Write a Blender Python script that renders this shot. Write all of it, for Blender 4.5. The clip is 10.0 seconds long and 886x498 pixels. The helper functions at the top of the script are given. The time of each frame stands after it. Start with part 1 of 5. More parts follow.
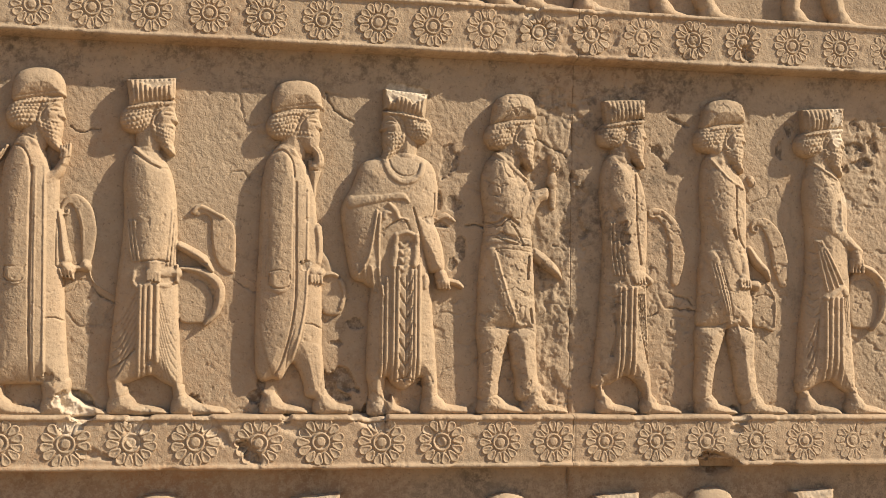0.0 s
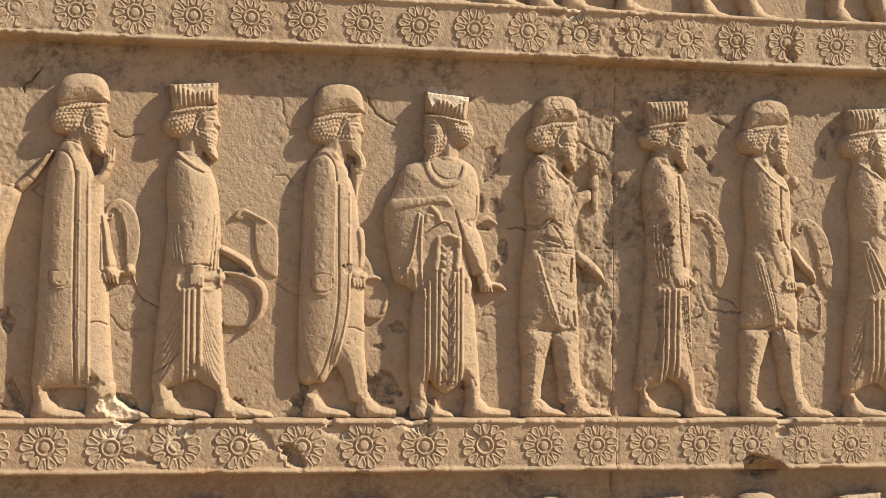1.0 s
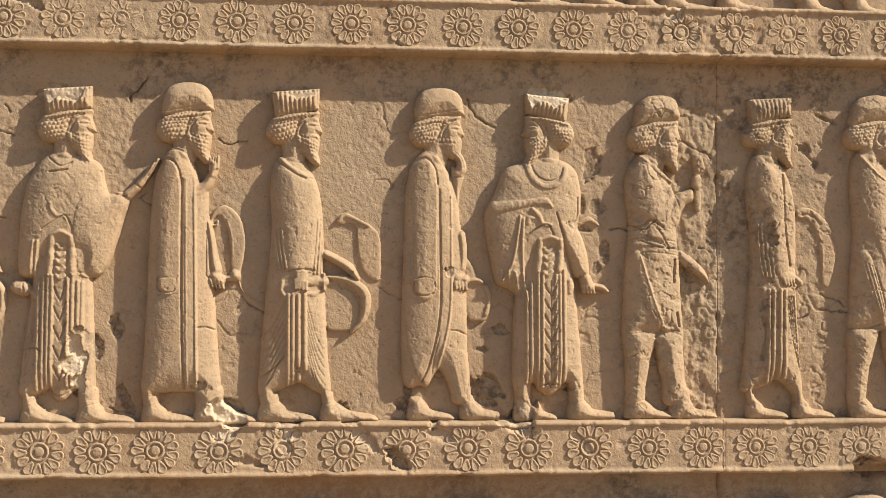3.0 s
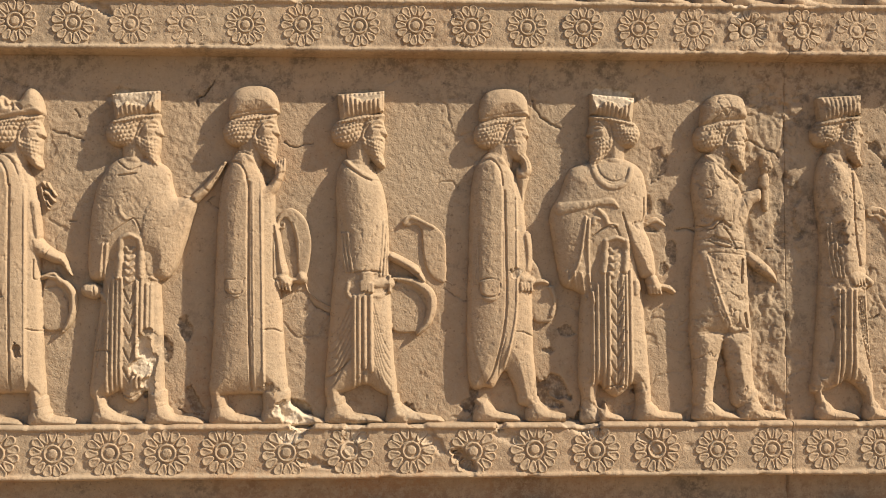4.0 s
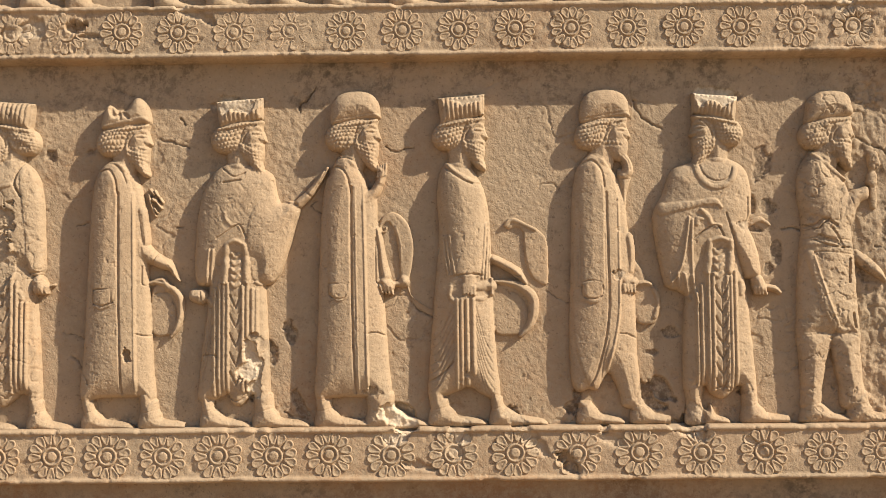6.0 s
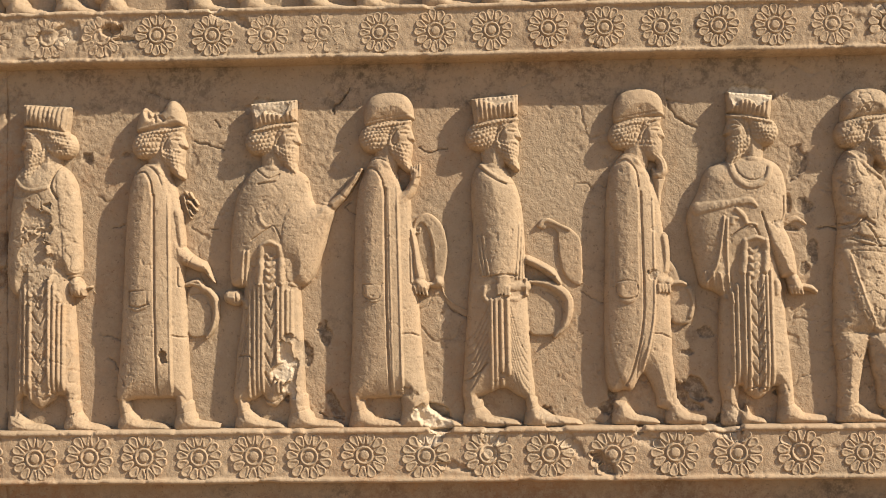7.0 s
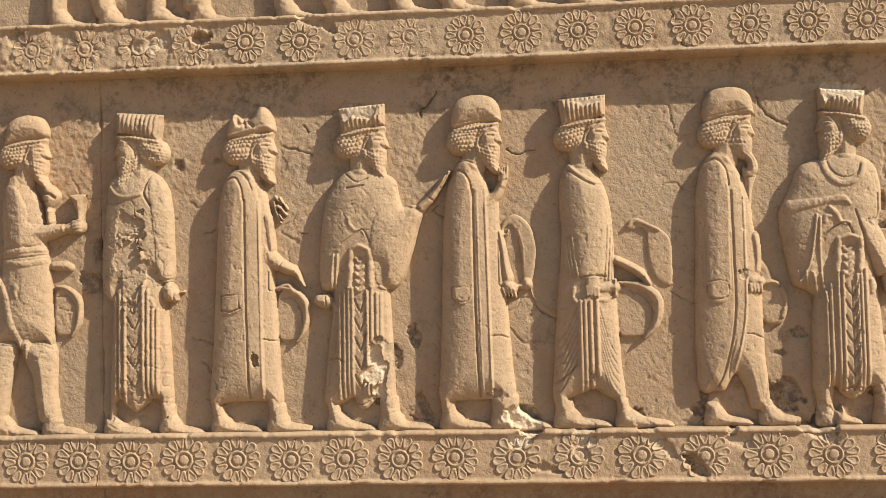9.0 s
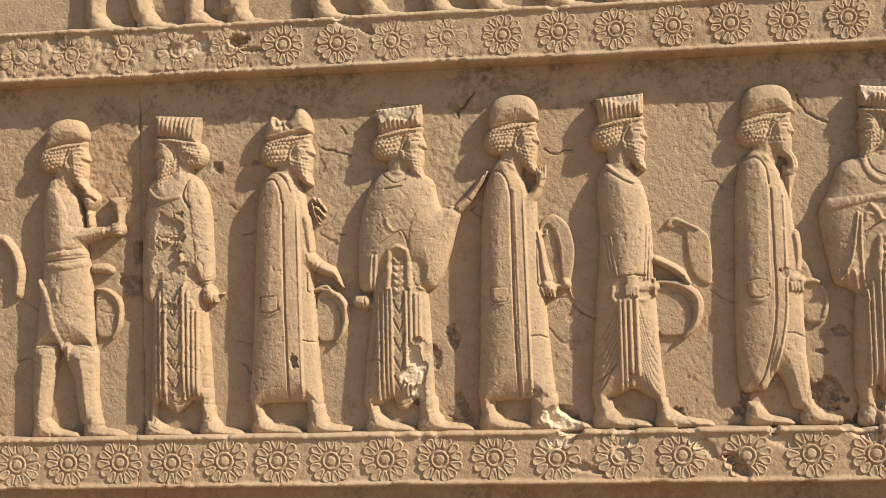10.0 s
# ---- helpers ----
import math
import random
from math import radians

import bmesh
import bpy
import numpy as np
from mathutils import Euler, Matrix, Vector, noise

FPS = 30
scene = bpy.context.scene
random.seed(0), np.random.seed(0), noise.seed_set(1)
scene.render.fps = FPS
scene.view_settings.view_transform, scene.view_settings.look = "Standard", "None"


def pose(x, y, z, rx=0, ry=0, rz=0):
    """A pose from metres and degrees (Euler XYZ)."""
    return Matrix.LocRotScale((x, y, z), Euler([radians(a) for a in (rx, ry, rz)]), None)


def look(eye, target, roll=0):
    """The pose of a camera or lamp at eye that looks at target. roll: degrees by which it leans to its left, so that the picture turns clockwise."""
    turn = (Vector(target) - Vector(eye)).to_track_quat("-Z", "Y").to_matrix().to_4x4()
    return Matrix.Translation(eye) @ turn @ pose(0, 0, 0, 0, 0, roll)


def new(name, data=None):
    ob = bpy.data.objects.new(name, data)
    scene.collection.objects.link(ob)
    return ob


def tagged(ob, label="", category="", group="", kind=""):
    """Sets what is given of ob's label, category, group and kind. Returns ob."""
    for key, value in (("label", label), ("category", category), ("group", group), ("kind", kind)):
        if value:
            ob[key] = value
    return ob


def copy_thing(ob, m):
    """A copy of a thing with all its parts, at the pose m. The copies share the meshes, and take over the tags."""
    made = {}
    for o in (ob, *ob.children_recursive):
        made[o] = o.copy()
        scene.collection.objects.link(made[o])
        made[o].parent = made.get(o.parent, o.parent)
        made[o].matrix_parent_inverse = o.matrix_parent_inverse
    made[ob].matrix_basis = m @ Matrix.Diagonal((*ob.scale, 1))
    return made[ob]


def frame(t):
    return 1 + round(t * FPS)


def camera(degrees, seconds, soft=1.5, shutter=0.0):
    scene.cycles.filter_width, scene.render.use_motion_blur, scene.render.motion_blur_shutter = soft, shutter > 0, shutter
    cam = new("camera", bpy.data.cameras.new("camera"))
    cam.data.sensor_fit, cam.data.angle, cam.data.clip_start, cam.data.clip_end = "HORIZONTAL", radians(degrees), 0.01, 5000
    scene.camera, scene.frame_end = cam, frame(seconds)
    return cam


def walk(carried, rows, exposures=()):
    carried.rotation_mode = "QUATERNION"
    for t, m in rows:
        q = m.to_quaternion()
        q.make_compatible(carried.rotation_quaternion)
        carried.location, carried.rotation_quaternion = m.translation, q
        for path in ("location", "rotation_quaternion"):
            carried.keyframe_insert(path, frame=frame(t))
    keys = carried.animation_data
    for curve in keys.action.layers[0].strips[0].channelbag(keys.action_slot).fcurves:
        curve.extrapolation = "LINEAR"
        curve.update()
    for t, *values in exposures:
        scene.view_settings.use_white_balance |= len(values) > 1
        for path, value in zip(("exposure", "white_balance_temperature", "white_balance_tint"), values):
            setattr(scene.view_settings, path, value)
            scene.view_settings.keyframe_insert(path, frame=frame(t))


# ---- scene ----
cam = camera(36.1, 10.0, soft=0.9)
PATH = [
    (0.0, (-0.237, -3.654, 1.479), (0.152, -1.693, 1.542), 1.0),
    (0.5, (-0.245, -3.649, 1.48), (0.12, -1.683, 1.545), 0.9),
    (1.0, (-0.253, -3.644, 1.482), (0.084, -1.674, 1.547), 0.8),
    (1.5, (-0.26, -3.642, 1.484), (0.053, -1.668, 1.547), 0.8),
    (2.0, (-0.266, -3.643, 1.484), (0.015, -1.663, 1.547), 0.6),
    (3.5, (-0.291, -3.64, 1.491), (-0.129, -1.648, 1.555), 0.1),
    (4.0, (-0.297, -3.639, 1.492), (-0.18, -1.643, 1.556), -0.0),
    (4.5, (-0.305, -3.641, 1.492), (-0.227, -1.644, 1.557), -0.2),
    (5.0, (-0.313, -3.642, 1.492), (-0.275, -1.643, 1.557), -0.3),
    (5.5, (-0.317, -3.642, 1.491), (-0.312, -1.643, 1.559), -0.4),
    (7.0, (-0.32, -3.643, 1.492), (-0.39, -1.646, 1.562), -0.7),
    (7.5, (-0.32, -3.644, 1.493), (-0.422, -1.648, 1.564), -0.8),
    (8.0, (-0.327, -3.644, 1.494), (-0.46, -1.65, 1.565), -1.0),
    (8.5, (-0.335, -3.644, 1.494), (-0.494, -1.652, 1.567), -1.1),
    (9.0, (-0.343, -3.646, 1.494), (-0.53, -1.656, 1.568), -1.2),
    (9.5, (-0.349, -3.646, 1.494), (-0.561, -1.659, 1.569), -1.4),
    (10.0, (-0.358, -3.647, 1.494), (-0.593, -1.662, 1.57), -1.5),
]
walk(cam, [(t, look(eye, target, roll)) for t, eye, target, roll in PATH])

# ---- light ----
# the sun stands high to the right of the wall, so that the relief throws its shade to the left and down
SUN_FROM = Vector((2.5, -1.0, 2.08)).normalized()
world = bpy.data.worlds.new("sky")
scene.world = world
world.use_nodes = True
wn = world.node_tree.nodes
sky = wn.new("ShaderNodeTexSky")
sky.sky_type = "NISHITA"
sky.sun_disc = False
sky.sun_elevation = math.asin(SUN_FROM.z)
sky.sun_rotation = math.atan2(SUN_FROM.x, SUN_FROM.y)
wn["Background"].inputs["Strength"].default_value = 0.076
world.node_tree.links.new(sky.outputs[0], wn["Background"].inputs["Color"])
sun_data = bpy.data.lights.new("sun", "SUN")
sun_data.energy, sun_data.angle, sun_data.color = 5.0, radians(0.55), (1.0, 0.884, 0.690)
sun = new("sun", sun_data)
sun.matrix_world = look(SUN_FROM * 20, (0, 0, 0))
scene.view_settings.exposure = 0.545


# ---- materials ----
def stone(name, tone=(0.396, 0.305, 0.215), grain=0.35, stain=0.6, scale=1.0, relief=0.0011):
    """Weathered limestone: two scales of colour, dark lichen specks, ochre stains, pitted relief."""
    mat = bpy.data.materials.new(name)
    mat.use_nodes = True
    nt = mat.node_tree
    nodes, link = nt.nodes, nt.links.new
    bsdf = nodes["Principled BSDF"]
    bsdf.inputs["Roughness"].default_value = 0.86
    bsdf.inputs["Specular IOR Level"].default_value = 0.25
    geo = nodes.new("ShaderNodeNewGeometry")

    def noise_tex(size, detail, rough, stretch=None):
        tex = nodes.new("ShaderNodeTexNoise")
        tex.inputs["Scale"].default_value = size * scale
        tex.inputs["Detail"].default_value = detail
        tex.inputs["Roughness"].default_value = rough
        if stretch:
            mp = nodes.new("ShaderNodeMapping")
            mp.inputs["Scale"].default_value = stretch
            mp.inputs["Rotation"].default_value = (0, 0.55 if stretch[0] > 1 else 0, 0)
            link(geo.outputs["Position"], mp.inputs["Vector"])
            link(mp.outputs[0], tex.inputs["Vector"])
        else:
            link(geo.outputs["Position"], tex.inputs["Vector"])
        return tex.outputs["Fac"]

    def ramp(fac, a, b):
        r = nodes.new("ShaderNodeMapRange")
        r.inputs["From Min"].default_value, r.inputs["From Max"].default_value = a, b
        link(fac, r.inputs["Value"])
        return r.outputs[0]

    def mix(fac, a, b, amount=1.0, blend="MIX"):
        m = nodes.new("ShaderNodeMix")
        m.data_type, m.blend_type = "RGBA", blend
        if amount != 1.0:
            mul = nodes.new("ShaderNodeMath")
            mul.operation = "MULTIPLY"
            mul.inputs[1].default_value = amount
            link(fac, mul.inputs[0])
            fac = mul.outputs[0]
        link(fac, m.inputs[0])
        for value, socket in ((a, m.inputs[6]), (b, m.inputs[7])):
            if isinstance(value, tuple):
                socket.default_value = (*value, 1)
            else:
                link(value, socket)
        return m.outputs[2]

    r, g, b = tone
    col = mix(ramp(noise_tex(3.2, 5, 0.6), 0.3, 0.7), (r * 0.86, g * 0.84, b * 0.80), (r * 1.08, g * 1.07, b * 1.05))
    col = mix(ramp(noise_tex(2.3, 3, 0.5), 0.35, 0.65), col, (r * 1.04, g * 0.945, b * 0.87), 0.75)
    col = mix(ramp(noise_tex(1.6, 6, 0.65, (1.0, 1.0, 0.45)), 0.50, 0.72), col, (r * 0.68, g * 0.70, b * 0.70), stain)
    col = mix(ramp(noise_tex(13, 6, 0.72), 0.40, 0.66), col, (r * 0.74, g * 0.725, b * 0.70), 0.75)
    col = mix(ramp(noise_tex(26, 5, 0.75), 0.58, 0.70), col, (r * 1.22, g * 1.22, b * 1.22), 0.55)
    col = mix(ramp(noise_tex(7, 6, 0.7), 0.58, 0.74), col, (r * 0.98, g * 0.80, b * 0.62), 0.65)
    col = mix(ramp(noise_tex(55, 4, 0.75), 0.56, 0.72), col, (r * 0.54, g * 0.51, b * 0.48), 0.8)
    col = mix(ramp(noise_tex(160, 3, 0.7), 0.35, 0.75), col, (r * 1.16, g * 1.15, b * 1.14), grain)
    col = mix(ramp(noise_tex(120, 2, 0.5), 0.66, 0.70), col, (r * 0.40, g * 0.35, b * 0.31), 0.5)
    col = mix(ramp(noise_tex(38, 5, 0.8, (2.6, 1.0, 0.8)), 0.62, 0.68), col, (r * 0.55, g * 0.52, b * 0.48), 0.5)
    # pale breaks, dark stains with shade painted into cracks, rusty and warm tones
    for attr, tint, amount in (("fresh", (0.60, 0.495, 0.375), 0.88), ("soot_shade", (0.090, 0.070, 0.052), 0.78), ("rust_warm", (0.33, 0.175, 0.085), 0.6)):
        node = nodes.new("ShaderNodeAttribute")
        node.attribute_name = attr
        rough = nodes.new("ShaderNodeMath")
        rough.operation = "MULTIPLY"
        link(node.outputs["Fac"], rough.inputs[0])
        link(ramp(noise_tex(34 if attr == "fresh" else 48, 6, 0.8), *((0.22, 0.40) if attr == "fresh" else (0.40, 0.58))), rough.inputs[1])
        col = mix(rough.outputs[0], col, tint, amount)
    link(col, bsdf.inputs["Base Color"])
    pit = ramp(noise_tex(140, 1, 0.5), 0.60, 0.74)
    coarse = nodes.new("ShaderNodeMath")
    coarse.operation = "MULTIPLY_ADD"
    link(pit, coarse.inputs[0])
    coarse.inputs[1].default_value = -0.45
    flake = nodes.new("ShaderNodeMath")
    flake.operation = "MULTIPLY_ADD"
    link(ramp(noise_tex(42, 3.5, 0.62), 0.50, 0.60), flake.inputs[0])
    flake.inputs[1].default_value = -0.5
    link(ramp(noise_tex(90, 2, 0.6), 0.25, 0.75), flake.inputs[2])
    link(flake.outputs[0], coarse.inputs[2])
    add = nodes.new("ShaderNodeMath")
    add.operation = "MULTIPLY_ADD"
    fine = nodes.new("ShaderNodeMath")
    link(noise_tex(170, 1, 0.5), fine.inputs[0])
    link(noise_tex(60, 2, 0.6, (3.2, 1.0, 0.7)), fine.inputs[1])
    link(fine.outputs[0], add.inputs[0])
    add.inputs[1].default_value = 0.35
    link(coarse.outputs[0], add.inputs[2])
    bump = nodes.new("ShaderNodeBump")
    bump.inputs["Strength"].default_value = 0.9
    bump.inputs["Distance"].default_value = relief
    link(add.outputs[0], bump.inputs["Height"])
    link(bump.outputs[0], bsdf.inputs["Normal"])
    return mat


LIMESTONE = stone("limestone_wall")
CARVED = stone("limestone_carved", tone=(0.420, 0.319, 0.221), stain=0.45, relief=0.0008)
BAND_STONE = stone("limestone_band", tone=(0.430, 0.330, 0.232), stain=0.5, relief=0.0009)
EARTH = stone("pale_earth", tone=(0.36, 0.262, 0.168), scale=0.4)

# ---- sizes ----
PANEL = 0.056          # the carved panels lie this far behind the faces of the rosette bands
REGISTER = 1.14        # from one rosette band to the next
BAND_Z = (-0.07, 1.07, 2.21, 3.35)   # middles of the bands
LEDGE = 0.072          # half the height of a band
JOINTS = (-1.652, 0.868)             # upright joints between the slabs
ENDS = (-3.6, 3.4)


# ---- weathering ----
def lattice(x, z, size, seed):
    """Smooth value noise, 0 to 1, on a lattice of the given size."""
    table = np.random.RandomState(seed).rand(256, 256)
    u, v = x / size + 37.3, z / size + 91.7
    i, j = np.floor(u).astype(int), np.floor(v).astype(int)
    f, g = u - i, v - j
    f, g = f * f * (3 - 2 * f), g * g * (3 - 2 * g)
    a, b = table[i % 256, j % 256], table[(i + 1) % 256, j % 256]
    c, d = table[i % 256, (j + 1) % 256], table[(i + 1) % 256, (j + 1) % 256]
    return (a * (1 - f) + b * f) * (1 - g) + (c * (1 - f) + d * f) * g


def fbm(x, z, size, seed, octaves=4, gain=0.55):
    total, weight, amp = 0.0, 0.0, 1.0
    for k in range(octaves):
        total = total + amp * lattice(x, z, size / 2 ** k, seed + k)
        weight += amp
        amp *= gain
    return total / weight


def smooth(a, b, v):
    t = np.clip((v - a) / (b - a), 0, 1)
    return t * t * (3 - 2 * t)


def blot(x, z, cx, cz, rx, rz, turn=0.0, seed=1, ragged=0.5):
    """A ragged patch: 1 inside, 0 outside."""
    c, s = math.cos(radians(turn)), math.sin(radians(turn))
    u, v = ((x - cx) * c + (z - cz) * s) / rx, ((z - cz) * c - (x - cx) * s) / rz
    d = np.sqrt(u * u + v * v) + ragged * (fbm(x, z, min(0.035, 0.9 * max(rx, rz)), seed, 4, 0.6) - 0.5) * 2
    return smooth(1.04, 0.86, d)


def segment_distance(x, z, points):
    best = np.full(np.shape(x), 1e9)
    for (ax, az), (bx, bz) in zip(points[:-1], points[1:]):
        dx, dz = bx - ax, bz - az
        t = np.clip(((x - ax) * dx + (z - az) * dz) / (dx * dx + dz * dz + 1e-12), 0, 1)
        best = np.minimum(best, np.hypot(x - ax - t * dx, z - az - t * dz))
    return best


def crack(x, z, points, width=0.003, seed=3):
    x2 = x + (fbm(x, z, 0.03, seed, 3) - 0.5) * 0.02
    z2 = z + (fbm(x, z, 0.03, seed + 9, 3) - 0.5) * 0.02
    width = max(width, 0.0021)
    return smooth(width * 1.5, width * 0.3, segment_distance(x2, z2, points))


# broken places: x, z, half width, half height, depth, turn, how fresh the break is
CHIPS = [
    (-0.027, 1.041, 0.037, 0.019, 0.022, -42, 0.1),
    (-0.005, 1.019, 0.015, 0.022, 0.014, 0, 0.1),
    (1.292, 1.006, 0.056, 0.034, 0.036, -4, 0),
    (-0.474, 1.159, 0.053, 0.034, 0.03, -35, 1),
    (-0.494, 1.116, 0.04, 0.019, 0.012, -25, 0.9),
    (-0.316, 1.122, 0.025, 0.025, 0.01, 0, 0.6),
    (-0.295, 1.148, 0.019, 0.012, 0.012, 0, 0.4),
    (-0.329, 1.083, 0.022, 0.028, 0.008, 0, 0.2),
    (-0.115, 1.092, 0.04, 0.014, 0.01, -42, 0.3),
    (-0.13, 1.116, 0.022, 0.015, 0.008, 0, 0.4),
    (-0.418, 1.037, 0.046, 0.009, 0.01, -12, 0.1),
    (0.31, 1.144, 0.034, 0.04, 0.02, 0, 0.35),
]
CHIPS += [
    (0.316, 1.11, 0.028, 0.022, 0.01, 0, 0.4),
    (0.067, 1.136, 0.012, 0.015, 0.014, 0, 0.3),
    (0.089, 1.103, 0.034, 0.012, 0.006, -20, 0.3),
    (0.268, 1.136, 0.025, 0.012, 0.012, -20, 0.4),
    (0.466, 1.088, 0.037, 0.009, 0.006, -40, 0.2),
    (1.37, 1.135, 0.022, 0.022, 0.012, 0, 0.4),
    (1.355, 1.103, 0.019, 0.015, 0.008, 0, 0.2),
    (-0.876, 1.342, 0.019, 0.036, 0.014, 25, 0.9),
    (-0.884, 1.292, 0.027, 0.020, 0.011, -20, 1),
    (-0.868, 1.248, 0.016, 0.032, 0.014, 10, 0.9),
    (-0.852, 1.300, 0.010, 0.034, 0.020, -12, 0.5),
    (-0.846, 1.371, 0.04, 0.014, 0.02, -38, 0.1),
    (-0.83, 1.329, 0.019, 0.022, 0.016, 0, 0.2),
    (-0.876, 1.237, 0.012, 0.025, 0.012, 0, 0.5),
    (-0.775, 1.397, 0.017, 0.026, 0.016, 10, 0),
]
CHIPS += [
    (-0.749, 1.198, 0.014, 0.04, 0.012, 25, 0),
    (-0.796, 1.193, 0.012, 0.012, 0.0033, 0, 0),
    (-1.211, 1.341, 0.012, 0.017, 0.0121, 0, 0.2),
    (1.735, 1.918, 0.034, 0.02, 0.017, 20, 0),
    (1.797, 1.927, 0.015, 0.019, 0.017, 0, 0),
    (1.715, 1.863, 0.015, 0.014, 0.011, 0, 0),
    (1.764, 1.88, 0.04, 0.014, 0.014, 10, 0.2),
    (1.797, 1.826, 0.012, 0.012, 0.011, 0, 0),
    (1.717, 1.769, 0.028, 0.019, 0.006, 0, 0.4),
    (1.691, 1.799, 0.014, 0.011, 0.011, 0, 0),
    (1.734, 1.986, 0.015, 0.022, 0.01, 0, 0),
    (1.123, 1.895, 0.014, 0.02, 0.016, 25, 0),
    (1.149, 1.853, 0.012, 0.012, 0.0077, 30, 0),
]
CHIPS += [
    (1.19, 1.98, 0.031, 0.006, 0.01, -22, 0),
    (1.499, 1.921, 0.015, 0.031, 0.01, 0, 0),
    (1.527, 1.964, 0.015, 0.025, 0.008, 0, 0),
    (0.390, 2.024, 0.062, 0.026, 0.008, -8, 1),
    (0.434, 2.025, 0.022, 0.012, 0.01, 0, 0.6),
    (1.664, 1.985, 0.024, 0.05, 0.005, 0, 1),
    (1.671, 1.71, 0.015, 0.04, 0.004, 0, 0.6),
    (-0.290, 2.028, 0.055, 0.016, 0.004, 0, 0.5),
    (-0.916, 2.015, 0.052, 0.026, 0.008, 0, 0.7),
    (-0.868, 2.018, 0.028, 0.015, 0.005, 0, 0.3),
    (0.484, 1.726, 0.009, 0.034, 0.012, 0, 0.2),
    (0.482, 1.668, 0.037, 0.011, 0.012, -15, 0.2),
    (0.186, 1.23, 0.025, 0.028, 0.014, 0, 0),
    (0.232, 1.238, 0.038, 0.022, 0.013, -35, 0.1),
    (0.205, 1.196, 0.032, 0.014, 0.012, -20, 0.1),
]
CHIPS += [
    (0.208, 1.334, 0.022, 0.006, 0.008, 0, 0),
    (0.259, 1.393, 0.022, 0.015, 0.01, 0, 0),
    (0.266, 1.271, 0.012, 0.009, 0.0044, 0, 0),
    (0.004, 1.217, 0.015, 0.034, 0.012, 0, 0.1),
    (-0.011, 1.184, 0.019, 0.019, 0.01, 0, 0.1),
    (0.519, 1.857, 0.022, 0.037, 0.01, 0, 0),
    (0.502, 1.819, 0.015, 0.025, 0.008, 0, 0),
    (0.526, 1.726, 0.022, 0.028, 0.008, 0, 0),
    (0.547, 1.603, 0.019, 0.031, 0.008, 0, 0),
    (0.523, 1.558, 0.015, 0.022, 0.008, 0, 0),
    (0.116, 1.545, 0.014, 0.011, 0.012, 0, 0.4),
    (0.125, 1.667, 0.009, 0.012, 0.0044, 0, 0.2),
    (0.074, 1.284, 0.011, 0.006, 0.0044, -20, 0.1),
]
CHIPS += [
    (-1.344, 2.229, 0.034, 0.015, 0.03, 10, 0),
    (-1.303, 2.2, 0.025, 0.006, 0.014, 0, 0.1),
    (-1.466, 2.221, 0.04, 0.025, 0.01, 0, 0.4),
    (-1.515, 2.211, 0.031, 0.019, 0.008, 0, 0.2),
    (-1.492, 2.315, 0.025, 0.025, 0.02, 0, 1),
    (-1.443, 2.309, 0.015, 0.015, 0.014, 0, 0.8),
    (-1.596, 2.309, 0.025, 0.019, 0.012, 0, 0.5),
    (-1.033, 2.265, 0.04, 0.011, 0.007, -22, 0.2),
    (-0.982, 2.24, 0.022, 0.009, 0.01, -30, 0.1),
    (-1.73, 2.241, 0.031, 0.022, 0.006, 0, 0.2),
    (-1.864, 2.248, 0.028, 0.031, 0.006, 0, 0.1),
    (-1.313, 1.891, 0.017, 0.009, 0.0077, 0, 0),
    (-1.425, 1.886, 0.019, 0.015, 0.01, -20, 0),
]
CHIPS += [
    (-1.133, 1.882, 0.011, 0.028, 0.004, 0, 0.1),
    (-1.209, 1.339, 0.009, 0.012, 0.0077, 0, 0.2),
    (-1.311, 1.381, 0.008, 0.009, 0.0044, 0, 0.1),
    (-1.68, 1.561, 0.037, 0.031, 0.01, 0, 0),
    (-1.658, 1.647, 0.022, 0.037, 0.008, 0, 0),
    (-1.552, 1.589, 0.04, 0.077, 0.002, 0, 0.1),
    (-1.555, 1.715, 0.034, 0.046, 0.002, 0, 0.1),
    (1.372, 2.18, 0.015, 0.028, 0.022, 0, 0),
    (0.869, 2.219, 0.014, 0.012, 0.0077, 0, 0.1),
    (0.733, 2.271, 0.022, 0.028, 0.012, 20, 0.6),
    (0.774, 2.211, 0.037, 0.031, 0.005, 0, 0.1),
    (0.949, 2.204, 0.034, 0.025, 0.005, 0, 0.1),
    (1.186, 2.156, 0.009, 0.015, 0.0055, 0, 0.1),
]
CHIPS += [
    (1.628, 2.147, 0.012, 0.009, 0.0055, 0, 0),
    (1.205, 2.218, 0.046, 0.003, 0.006, -60, 0.2),
    (1.302, 2.035, 0.019, 0.011, 0.008, 0, 0),
    (1.306, 2.139, 0.012, 0.008, 0.0044, 0, 0),
    (1.067, 2.077, 0.028, 0.019, 0.006, 0, 0),
    (0.999, 2.066, 0.022, 0.022, 0.006, 0, 0),
    (-0.097, 1.908, 0.008, 0.008, 0.0033, 0, 0),
    (-0.077, 1.888, 0.009, 0.006, 0.0033, 0, 0),
    (-0.098, 1.815, 0.012, 0.009, 0.0033, 0, 0.1),
    (-0.473, 1.287, 0.011, 0.008, 0.0033, 0, 0),
    (-0.5, 1.331, 0.008, 0.008, 0.0033, 0, 0),
    (-0.44, 1.443, 0.009, 0.019, 0.004, 0, 0.3),
    (-0.174, 1.174, 0.022, 0.015, 0.01, 0, 0.1),
]
